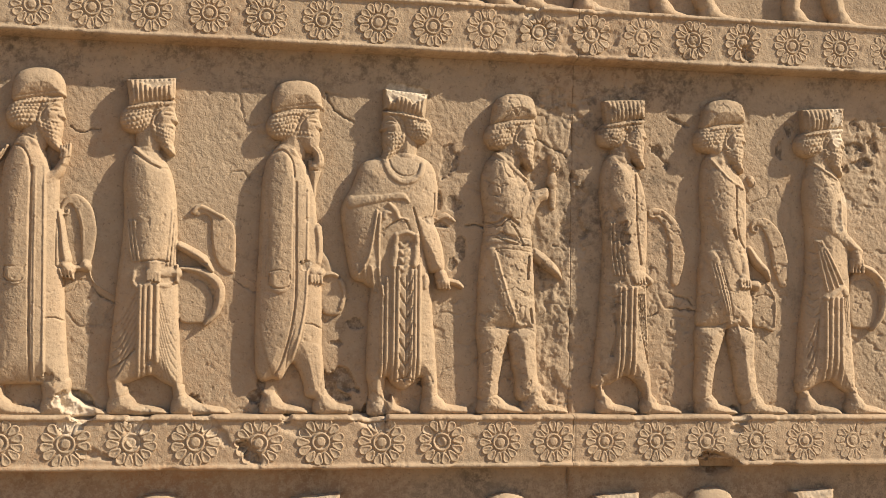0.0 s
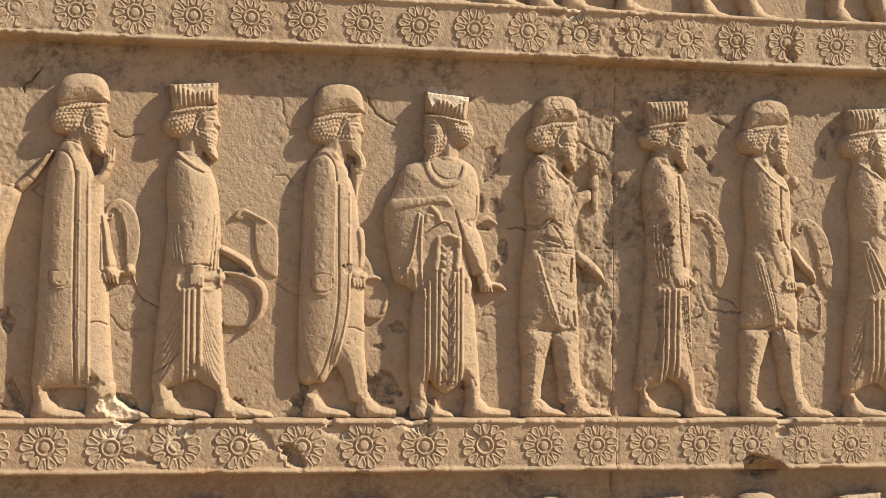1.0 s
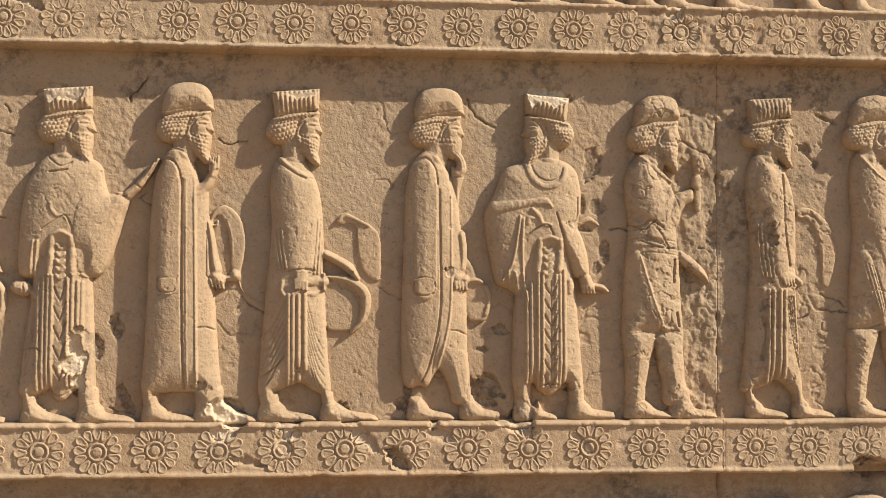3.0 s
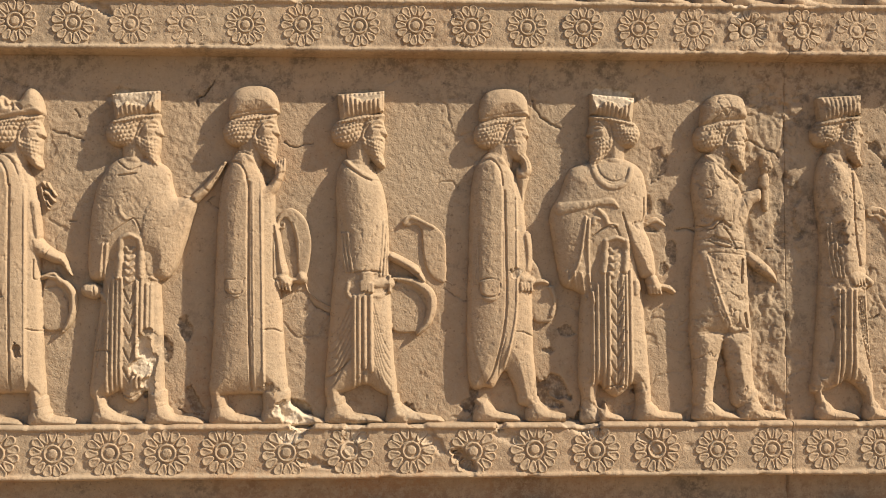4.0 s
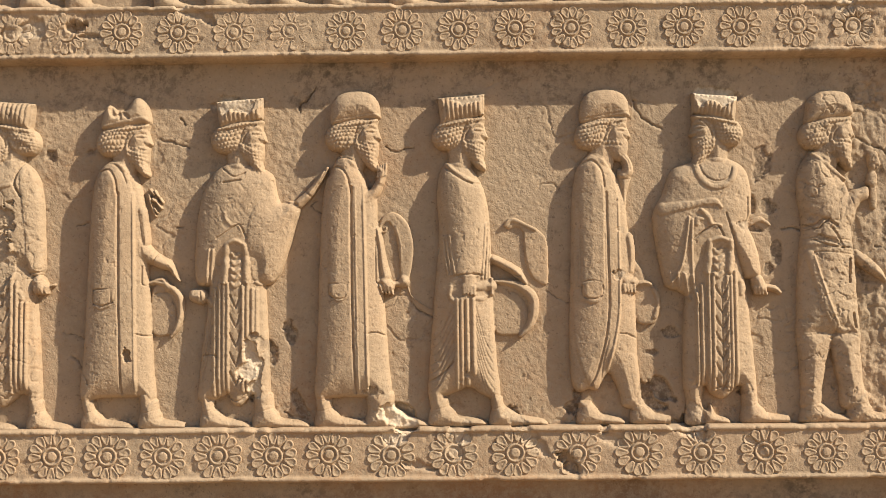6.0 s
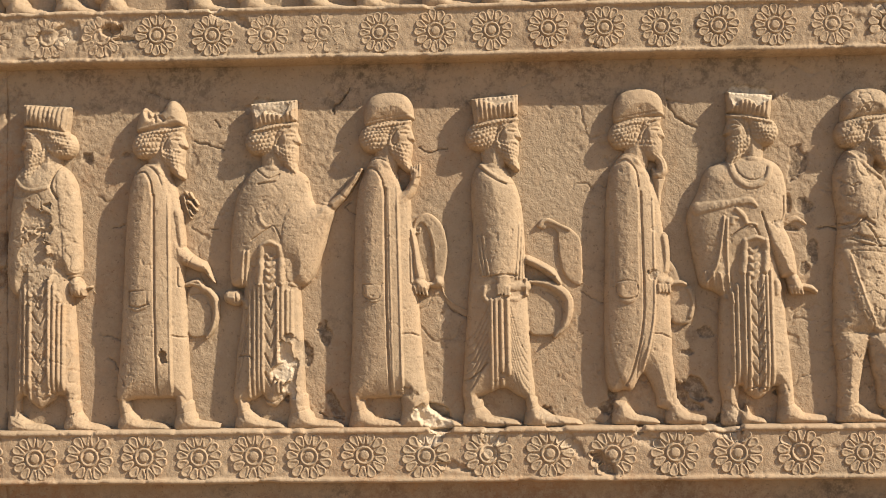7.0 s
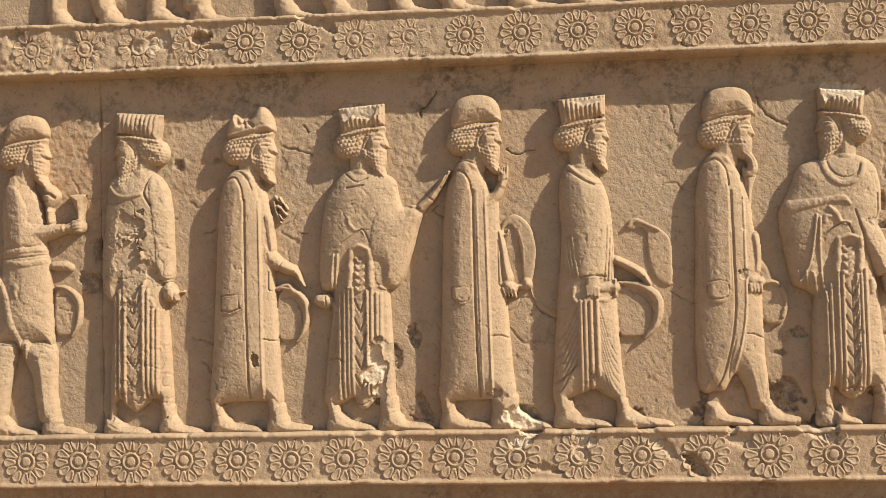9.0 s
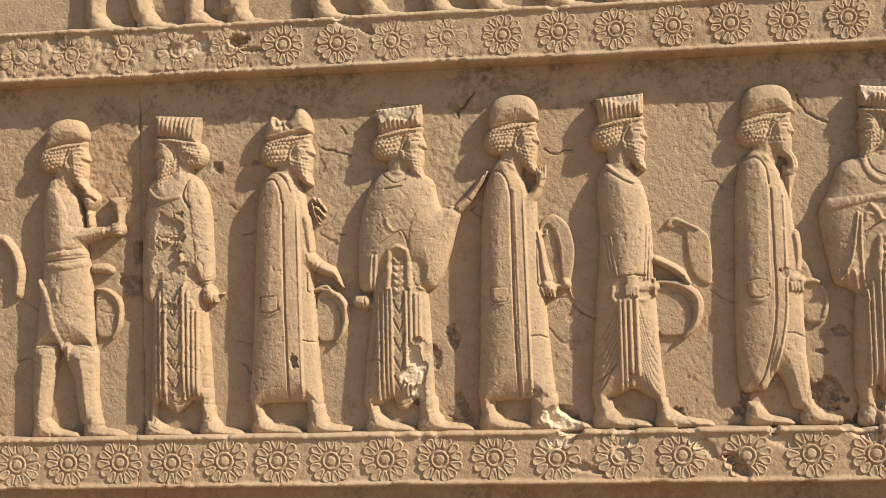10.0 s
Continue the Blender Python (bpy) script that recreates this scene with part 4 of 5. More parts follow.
def figure_c():
    R = Relief(0.078, 1.151, 0.001522, 0.001522, -190, 115, 605, seed=3, deep=0.84)
    R.solid([(-38, 460), (-50, 435), (-56, 385), (-58, 315), (-60, 245), (-62, 185), (-62, 125), (-60, 75), (-50, 51), (-30, 55), (-14, 55), (4, 83), (16, 69), (26, 45), (32, 23), (64, 23), (60, 65), (58, 125), (56, 185), (53, 245), (48, 305), (44, 345), (40, 385), (30, 420), (16, 450), (0, 473), (-20, 477)], 34, 12, 42)
    coat(R, [(-36, 449), (-22, 458), (-6, 449), (0, 420), (-1, 325), (-3, 221), (-39, 219), (-42, 325), (-46, 405)], [(-56, 265), (-52, 395), (-40, 455), (-20, 470), (0, 463), (16, 439), (26, 395), (28, 305), (28, 205), (20, 145), (6, 90), (-6, 55), (-18, 51), (-30, 65), (-46, 105), (-56, 165)])
    R.groove([(4, 405), (6, 295), (7, 205), (0, 145), (-14, 90), (-26, 65)], 2.2, 5)
    R.groove([(1, 415), (-4, 443), (-20, 462), (-38, 455)], 2.2, 5)
    R.ridge([(26, 395), (27, 295), (26, 200), (18, 145), (4, 95)], 2.4, 3.5)
    R.ridge([(-2, 415), (-3, 325), (-4, 245)], 2.4, 3)
    R.over([(-39, 239), (-34, 246), (-22, 248), (-10, 245), (-5, 237), (-5, 222), (-39, 221)], 4, 4)
    R.groove([(-40, 240), (-39, 224), (-30, 217), (-14, 217), (-5, 224), (-4, 240)], 1.7, 5)
    R.groove([(-38, 246), (-22, 249), (-6, 246)], 1.3, 3)
    R.groove([(26, 155), (40, 153), (56, 145)], 1.5, 5)
    for k in range(4):
        R.ridge([(-58 + 4.5 * k, 300), (-58 + 4.5 * k, 260), (-57 + 4.5 * k, 236)], 1.8, 2.5)
    R.groove([(6, 145), (-4, 105), (-10, 45)], 1.4, 2)
    shoe(R, -48, -6, 30, 22, 0, 36)
    R.limb([(42, 110), (50, 62), (55, 24)], [17, 13, 11], 34, 10, 13)
    shoe(R, 46, 90, 132, 20, 0, 38)
    head(R, 46, 539, "round", beard=False)
    R.curls([(2, 505), (20, 500), (36, 490), (30, 475), (12, 477), (0, 490)], 8, 4)
    R.solid([(10, 493), (38, 493), (42, 477), (30, 463), (18, 469), (8, 483)], 38, 14, 9)
    R.solid([(16, 487), (30, 485), (44, 473), (54, 455), (55, 441), (48, 431), (34, 428), (26, 435), (34, 443), (34, 457), (20, 467)], 40, 14, 12)
    R.groove([(30, 475), (44, 461), (48, 445)], 1.3, 3)
    R.solid([(26, 445), (38, 445), (50, 433), (48, 420), (43, 400), (40, 373), (30, 405)], 27, 12, 9)
    R.groove([(32, 428), (49, 428)], 1.2, 3)
    R.limb([(44, 325), (48, 295), (46, 265)], [10, 9, 8], 34, 14)
    R.limb([(40, 247), (52, 245)], [11, 9], 40, 18)
    fingers(R, 34, 240, 4, 6, -0.5, (2, -13), 43, 3.1)
    R.limb([(56, 241), (72, 244), (82, 241)], [5, 5, 5], 30, 10)
    R.solid([(50, 280), (66, 273), (78, 245), (96, 233), (102, 205), (92, 175), (78, 169), (54, 183)], 17, 7, 8)
    R.ridge([(88, 233), (96, 210), (90, 183)], 4, 5)
    R.solid([(-178, 347), (-172, 359), (-158, 363), (-138, 353), (-116, 341), (-102, 325), (-98, 295), (-98, 255), (-104, 240), (-124, 251), (-138, 275), (-142, 305), (-144, 335), (-156, 345), (-168, 341)], 10, 5, 8)
    R.ridge([(-174, 349), (-164, 359), (-146, 354), (-122, 342)], 5, 6)
    R.groove([(-143, 335), (-141, 300), (-134, 265)], 2, 4)
    R.limb([(-134, 276), (-118, 258), (-95, 243), (-76, 231), (-58, 224)], [2, 2, 2, 1.8, 1.6], 5, 4)
    return R.finish("relief_figure", "tan limestone relief of a man in cap and hanging coat")


def figure_d():
    R = Relief(0.3805, 1.15, 0.001522, 0.001522, -125, 125, 605, seed=4, wear=0.1)
    R.solid([(-50, 264), (-57, 204), (-60, 134), (-59, 54), (-40, 54), (-25, 60), (-16, 49), (6, 37), (28, 52), (35, 60), (50, 54), (70, 36), (66, 104), (59, 184), (52, 244), (40, 314), (-30, 314)], 34, 12, 38)
    R.solid([(-64, 452), (-80, 439), (-92, 404), (-109, 372), (-111, 344), (-105, 304), (-97, 264), (-90, 238), (-68, 228), (-45, 216), (-32, 234), (-18, 274), (22, 284), (44, 264), (52, 250), (78, 254), (78, 284), (70, 316), (58, 344), (65, 374), (63, 419), (52, 448), (26, 464), (-4, 468), (-34, 460)], 36, 12, 38)
    R.over([(22, 349), (56, 342), (70, 314), (78, 256), (52, 250), (42, 282), (32, 324)], 6, 6)
    R.groove([(16, 366), (26, 334), (36, 294), (48, 254)], 1.8, 5)
    R.groove([(56, 394), (56, 364), (50, 349)], 2.0, 4)
    R.ridge([(-36, 454), (-30, 432), (-14, 416), (6, 413), (26, 424), (34, 446)], 5, 4.5)
    R.groove([(-28, 452), (-22, 436), (-8, 425), (10, 424), (24, 434), (28, 448)], 1.4, 3)
    R.limb([(-94, 374), (-68, 378), (-40, 382), (-20, 387)], [13, 11, 9, 8], 44, 22)
    R.limb([(-20, 386), (-4, 386), (8, 376)], [9, 8, 4], 46, 24)
    R.limb([(-28, 372), (-16, 360), (-10, 347), (6, 344)], [5, 6, 5, 4], 45, 26)
    R.limb([(-36, 348), (-34, 356), (-26, 356)], [6, 6, 5], 42, 24)
    R.groove([(-44, 319), (-18, 339), (0, 344), (12, 324)], 1.6, 5)
    for a, b, c in ((1226, 1224, 1221), (1262, 1264, 1261)):
        R.limb([(a - 1240, 316), (b - 1240, 290), (c - 1240, 264)], [7, 8, 7.5], 46, 26)
    R.limb([(-14, 316), (4, 322), (22, 316)], [5, 6, 5], 45, 26)
    for k in range(4):
        R.ridge([(-6, 302 - 14 * k), (0, 296 - 14 * k), (8, 303 - 14 * k)], 3.5, 5)
    R.ridge([(-50, 359), (-56, 314), (-64, 274), (-80, 244)], 2.6, 5)
    R.ridge([(-44, 354), (-46, 304), (-42, 244)], 2.6, 5)
    for k in range(4):
        R.ridge([(-84 + 13 * k, 262 - 2 * k), (-80 + 14 * k, 236 - 6 * k), (-74 + 13 * k, 224 - 5 * k)], 3, 4.5)
    for x, top, lo in ((1203, 520, 682), (1211, 505, 683), (1223, 485, 690), (1231, 485, 690), (1256, 490, 688), (1263, 490, 686), (1271, 480, 682)):
        R.ridge([(x - 1240, 744 - top), (x - 1239, 744 - lo)], 3.4, 6.5, False)
    for k in range(7):
        y = 238 - 27 * k
        R.groove([(-6, y), (0, y - 12), (7, y - 21), (14, y - 8), (17, y + 6)], 1.8, 4.2, False)
    R.groove([(6, 244), (7, 54)], 1.3, 2.5, False)
    R.groove([(-14, 54), (6, 60), (28, 56)], 1.6, 4)
    R.limb([(42, 244), (44, 232), (42, 224)], [8, 9, 7], 40, 18)
    R.limb([(72, 247), (76, 236)], [12, 13], 42, 18)
    fingers(R, 66, 234, 4, 6, -0.5, (3, -12), 45, 3.1)
    R.limb([(88, 236), (104, 232), (112, 226)], [6, 7, 5], 26, 10)
    R.limb([(58, 346), (80, 356), (98, 346)], [5, 6, 3], 8, 3)
    R.solid([(-56, 68), (-26, 68), (-27, 29), (-22, -8), (-56, -8), (-55, 29)], 28, 10, 14)
    shoe(R, -26, -4, 18, 8, 0, 20)
    shoe(R, 42, 90, 138, 26, 0, 58)
    head(R, -40, 541, "fluted", f=-1, s=0.96)
    return R.finish("relief_figure", "tan limestone relief of a man turning back, chevron-pleated robe")


def figure_y():
    R = Relief(-0.8905, 1.147, 0.001522, 0.001522, -125, 165, 608, seed=5, wear=0.12)
    R.solid([(-65, 261), (-70, 211), (-78, 151), (-85, 91), (-86, 43), (-55, 45), (-35, 55), (-28, 39), (-12, 33), (0, 43), (12, 54), (40, 39), (43, 43), (40, 111), (37, 191), (34, 251), (30, 311), (-50, 311)], 33, 12, 38)
    R.solid([(-34, 466), (-60, 446), (-78, 411), (-88, 361), (-92, 311), (-92, 261), (-82, 247), (-55, 251), (-40, 281), (8, 281), (12, 257), (28, 248), (48, 251), (62, 271), (76, 311), (88, 351), (97, 389), (80, 399), (62, 395), (56, 411), (50, 441), (38, 453), (20, 461), (-8, 467)], 36, 12, 42)
    R.over([(4, 311), (10, 371), (40, 406), (70, 391), (92, 379), (80, 331), (68, 291), (52, 259), (28, 251), (12, 263)], 4, 8)
    R.ridge([(94, 377), (84, 337), (72, 297), (56, 263), (36, 249), (18, 253)], 2.6, 4.5)
    R.limb([(94, 393), (110, 407), (124, 424), (136, 442), (146, 456)], [9, 8, 7, 6, 3], 36, 12)
    R.groove([(122, 419), (134, 435), (143, 453)], 1.2, 4)
    R.groove([(128, 419), (140, 437)], 1.2, 4)
    R.groove([(108, 413), (116, 405)], 1.2, 4)
    R.groove([(48, 433), (56, 409), (70, 395), (92, 391)], 2.2, 5)
    R.groove([(-44, 461), (-34, 451), (-18, 441), (0, 448)], 1.6, 4)
    R.groove([(-38, 431), (-22, 433), (-8, 435)], 1.8, 5)
    R.limb([(-36, 377), (-32, 365), (-24, 355), (-12, 355), (-4, 341)], [5, 6, 5, 4, 3], 40, 24)
    R.groove([(-50, 331), (-26, 347), (-10, 355), (2, 333)], 1.6, 4)
    for a, b, c in ((367, 365, 363), (399, 403, 402)):
        R.limb([(a - 400, 318), (b - 400, 286), (c - 400, 256)], [7, 8, 7.5], 45, 26)
    R.limb([(-32, 321), (-17, 327), (-1, 319)], [5, 6, 5], 44, 26)
    for k in range(5):
        R.ridge([(-24, 304 - 13 * k), (-18, 298 - 13 * k), (-10, 303 - 13 * k)], 3.5, 5)
    R.ridge([(-56, 311), (-59, 281), (-61, 251)], 2.6, 5)
    R.ridge([(-64, 311), (-67, 281), (-69, 251)], 2.6, 4)
    R.limb([(-92, 231), (-82, 229)], [13, 15], 36, 12)
    R.groove([(-82, 237), (-80, 223)], 1.5, 4)
    R.limb([(-66, 223), (-58, 211)], [7, 8], 34, 14)
    for x, top, lo in ((345, 510, 698), (354, 500, 698), (362, 500, 698), (369, 500, 690), (396, 505, 690), (404, 500, 690), (413, 510, 695), (420, 512, 695)):
        R.ridge([(x - 400, 751 - top), (x - 401, 751 - lo)], 3.4, 6.0, False)
    for k in range(5):
        y = 232 - 34 * k
        R.groove([(-28, y), (-22, y - 14), (-17, y - 24), (-11, y - 8), (-7, y + 8)], 1.7, 4.0, False)
    for k in range(4):
        R.groove([(-60, 210 - 16 * k), (-68, 180 - 20 * k), (-78, 150 - 24 * k)], 1.4, 3)
    R.groove([(-82, 123), (-60, 126), (-50, 121)], 1.6, 5)
    R.groove([(-36, 53), (-16, 43), (2, 53)], 1.6, 4)
    shoe(R, -82, -34, 4, 22, 0, 46)
    shoe(R, 12, 62, 108, 32, 0, 58)
    head(R, 33, 541, "fluted")
    return R.finish("relief_figure", "tan limestone relief of a man reaching out, robe freshly broken")


def figure_z():
    R = Relief(-1.2265, 1.146, 0.001522, 0.001522, -85, 112, 605, seed=6)
    R.solid([(-30, 469), (-48, 444), (-56, 404), (-60, 344), (-63, 274), (-67, 204), (-71, 124), (-76, 48), (-40, 50), (26, 51), (56, 46), (54, 104), (51, 174), (48, 234), (46, 284), (46, 334), (42, 384), (32, 429), (18, 456), (-2, 474)], 36, 12, 42)
    coat(R, [(-40, 446), (-26, 456), (-14, 449), (-6, 414), (-8, 334), (-11, 234), (-50, 218), (-52, 324), (-52, 404)], [(-68, 194), (-58, 354), (-46, 439), (-30, 467), (-8, 470), (10, 454), (20, 419), (24, 354), (24, 194), (26, 64), (20, 52), (-74, 51)])
    R.groove([(-4, 414), (-4, 314), (-3, 194), (0, 59)], 2.2, 5)
    R.groove([(-6, 414), (-10, 439), (-22, 456), (-38, 452)], 2.0, 5)
    R.groove([(10, 432), (-2, 458), (-20, 468), (-36, 464)], 1.6, 3)
    R.ridge([(22, 414), (23, 314), (24, 194), (26, 64)], 2.6, 3.5)
    R.ridge([(-10, 414), (-11, 324), (-13, 226)], 2.4, 3)
    for line in ([(-49, 243), (-14, 245)], [(-49, 243), (-49, 218)], [(-49, 218), (-32, 214), (-13, 220)], [(-16, 242), (-16, 222)]):
        R.groove(line, 1.5, 4, False)
    R.ridge([(-49, 214), (-32, 210), (-10, 220)], 2.2, 3)
    R.groove([(26, 164), (38, 161), (50, 160)], 1.6, 5)
    R.groove([(36, 284), (36, 254), (42, 250)], 1.4, 4)
    R.solid([(26, 340), (42, 330), (58, 312), (73, 302), (86, 295), (93, 283), (98, 270), (104, 258), (99, 256), (89, 267), (82, 276), (68, 279), (54, 285), (40, 291), (26, 302)], 37, 13, 13)
    R.groove([(63, 307), (53, 286)], 1.5, 4)
    R.groove([(82, 286), (92, 272)], 1.0, 3)
    R.limb([(36, 384), (42, 334), (42, 324)], [8, 7, 6], 40, 20)
    crescent(R, 50, 106, 158, 256, 24)
    R.limb([(50, 254), (70, 260), (82, 244)], [5, 6, 7], 22, 9)
    shoe(R, -73, -30, 16, 22, 0, 46)
    shoe(R, 29, 72, 116, 30, 0, 48)
    head(R, 49, 538, "broken")
    for ax, ay, bx, by, r in ((49, 421, 55, 413, 3.4), (57, 419, 62, 410, 3.2), (53, 404, 60, 399, 4.0), (62, 396, 68, 388, 3.6), (66, 406, 71, 398, 2.6), (56, 388, 61, 380, 3.0)):
        R.limb([(ax, ay), (bx, by)], [r, 0.8 * r], 21, 7)
    R.limb([(46, 412), (50, 394), (58, 374)], [2.4, 2.4, 2], 20, 7)
    return R.finish("relief_figure", "tan limestone relief of a man in broken cap, bordered coat")


def tunic_figure(R, x, dagger=True):
    """Belted tunic to the knee over narrow trousers, one leg forward; x: shift of the middle."""
    def at(*flat):
        return [(a + x, b) for a, b in zip(flat[0::2], flat[1::2])]
    R.solid(at(-34, 468, -50, 440, -54, 400, -46, 350, -50, 300, -56, 240, -57, 190, -56, 146, -20, 146, 8, 148, 30, 150, 50, 146, 54, 148, 50, 220, 46, 290, 42, 330, 44, 380, 36, 410, 20, 440, -10, 476), 34, 12, 38)
    R.solid(at(-55, 160, -54, 100, -52, 50, -52, 20, -20, 20, -14, 60, -4, 110, 4, 152), 33, 13, 26)
    R.solid(at(2, 152, 4, 110, 14, 60, 20, 20, 62, 20, 58, 70, 54, 120, 52, 156), 34, 12, 38)
    R.groove(at(-54, 148, -30, 150, -6, 156), 1.3, 2.2)
    R.groove(at(22, 152, 38, 150, 52, 142), 1.3, 2.2)
    R.ridge(at(-47, 306, -10, 312, 42, 304), 4, 3)
    R.groove(at(-48, 318, -10, 322, 44, 314), 1.4, 3)
    R.groove(at(-48, 292, -10, 296, 46, 290), 1.4, 3)
    if dagger:
        R.limb(at(-36, 292, -24, 250, -8, 200, 8, 164), [9, 11, 11, 8], 41, 26)
        R.ridge(at(-30, 292, -18, 250, -2, 200, 12, 168), 2, 3)
        R.limb(at(10, 162, 20, 156, 30, 158), [6, 7, 5], 40, 24)
        R.limb(at(20, 158, 18, 146, 22, 138), [4, 4, 3], 34, 20)
    shoe(R, -52 + x, 5 + x, 36 + x, 30, 0, 44)
    shoe(R, 30 + x, 78 + x, 114 + x, 34, 0, 50)


def figure_e():
    R = Relief(0.6845, 1.151, 0.001522, 0.001522, -80, 130, 605, wear=0.34, seed=7)
    tunic_figure(R, 0)
    R.over([(-38, 452), (-46, 412), (-42, 372), (-20, 358), (5, 362), (16, 392), (4, 432), (-16, 458)], 6, 14)
    R.limb([(-28, 470), (-10, 456), (12, 438), (30, 424)], [4, 5, 5, 4], 38, 20)
    R.solid([(6, 354), (24, 390), (40, 403), (56, 409), (70, 412), (75, 404), (73, 391), (60, 382), (52, 370), (47, 350), (38, 340)], 31, 10, 12)
    R.groove([(38, 398), (44, 380)], 1.4, 3)
    R.limb([(84, 467), (86, 452)], [10, 11], 19, 6)
    R.limb([(82, 430), (82, 420)], [9, 10], 18, 6)
    R.limb([(84, 456), (83, 430), (83, 402), (84, 376)], [6, 6, 7, 6], 11, 4)
    R.groove([(-44, 340), (-24, 344), (-10, 354), (12, 342)], 3, 8)
    R.groove([(-28, 317), (-4, 307), (16, 304), (40, 302)], 1.6, 5)
    R.groove([(4, 337), (14, 322), (24, 302)], 2, 6)
    R.groove([(36, 282), (34, 242)], 2.6, 9)
    R.groove([(40, 186), (44, 162)], 2.6, 9)
    R.limb([(50, 290), (70, 274), (90, 258), (102, 244)], [11, 12, 9, 3], 20, 6, 14)
    R.groove([(60, 272), (80, 258), (96, 246)], 1.2, 3)
    head(R, 46, 536, "cap", eye=False)
    return R.finish("relief_figure", "eroded limestone relief of a man in belted tunic with dagger")


def figure_f():
    R = Relief(1.031, 1.15, 0.001668, 0.001608, -75, 128, 560, wear=0.36, seed=8)
    R.solid([(-30, 454), (-46, 429), (-50, 379), (-44, 329), (-42, 279), (-46, 209), (-50, 149), (-55, 89), (-60, 43), (-38, 43), (-14, 53), (-2, 61), (14, 53), (32, 35), (46, 35), (42, 99), (38, 169), (36, 229), (36, 299), (35, 349), (32, 379), (22, 414), (2, 444)], 34, 12, 38)
    R.over([(-30, 434), (-8, 429), (10, 399), (12, 329), (16, 289), (18, 249), (-6, 247), (-12, 289), (-20, 339), (-38, 379)], 8, 12)
    R.groove([(10, 417), (11, 369), (14, 309), (22, 259)], 2, 6)
    for k in range(4):
        R.ridge([(-34 + 6 * k, 330), (-32 + 6.5 * k, 280), (-26 + 6 * k, 240)], 2.3, 6)
    for x, lo in ((1093, 672), (1101, 670), (1113, 664), (1122, 664)):
        R.ridge([(x - 1110, 216), (x - 1112, 729 - lo)], 3.4, 9, False)
    for k in range(4):
        R.groove([(16 + 4 * k, 205), (22 + 4 * k, 150 - 6 * k), (34 + 2 * k, 100 - 8 * k)], 1.5, 6)
    R.groove([(-25, 169), (-20, 139), (-28, 99)], 4, 7)
    R.limb([(10, 241), (22, 237)], [13, 12], 42, 20)
    fingers(R, 8, 237, 4, 6, -0.5, (4, -12), 44, 3.2)
    R.limb([(32, 237), (40, 229)], [7, 8], 38, 16)
    R.limb([(-26, 219), (-20, 204), (-6, 205)], [7, 9, 5], 40, 20)
    R.limb([(0, 219), (16, 217), (32, 225)], [6, 7, 6], 38, 20)
    shoe(R, -50, -16, 18, 12, 0, 40)
    shoe(R, 30, 62, 98, 14, 0, 46)
    head(R, 29, 515, "fluted", s=0.90, eye=False)
    bow_case(R, [(40, 354), (50, 353), (66, 347), (86, 321), (94, 279), (90, 229)], 9)
    R.groove([(50, 349), (66, 347), (80, 333)], 2.5, 5)
    return R.finish("relief_figure", "worn limestone relief of a man in fluted hat, pleated robe")


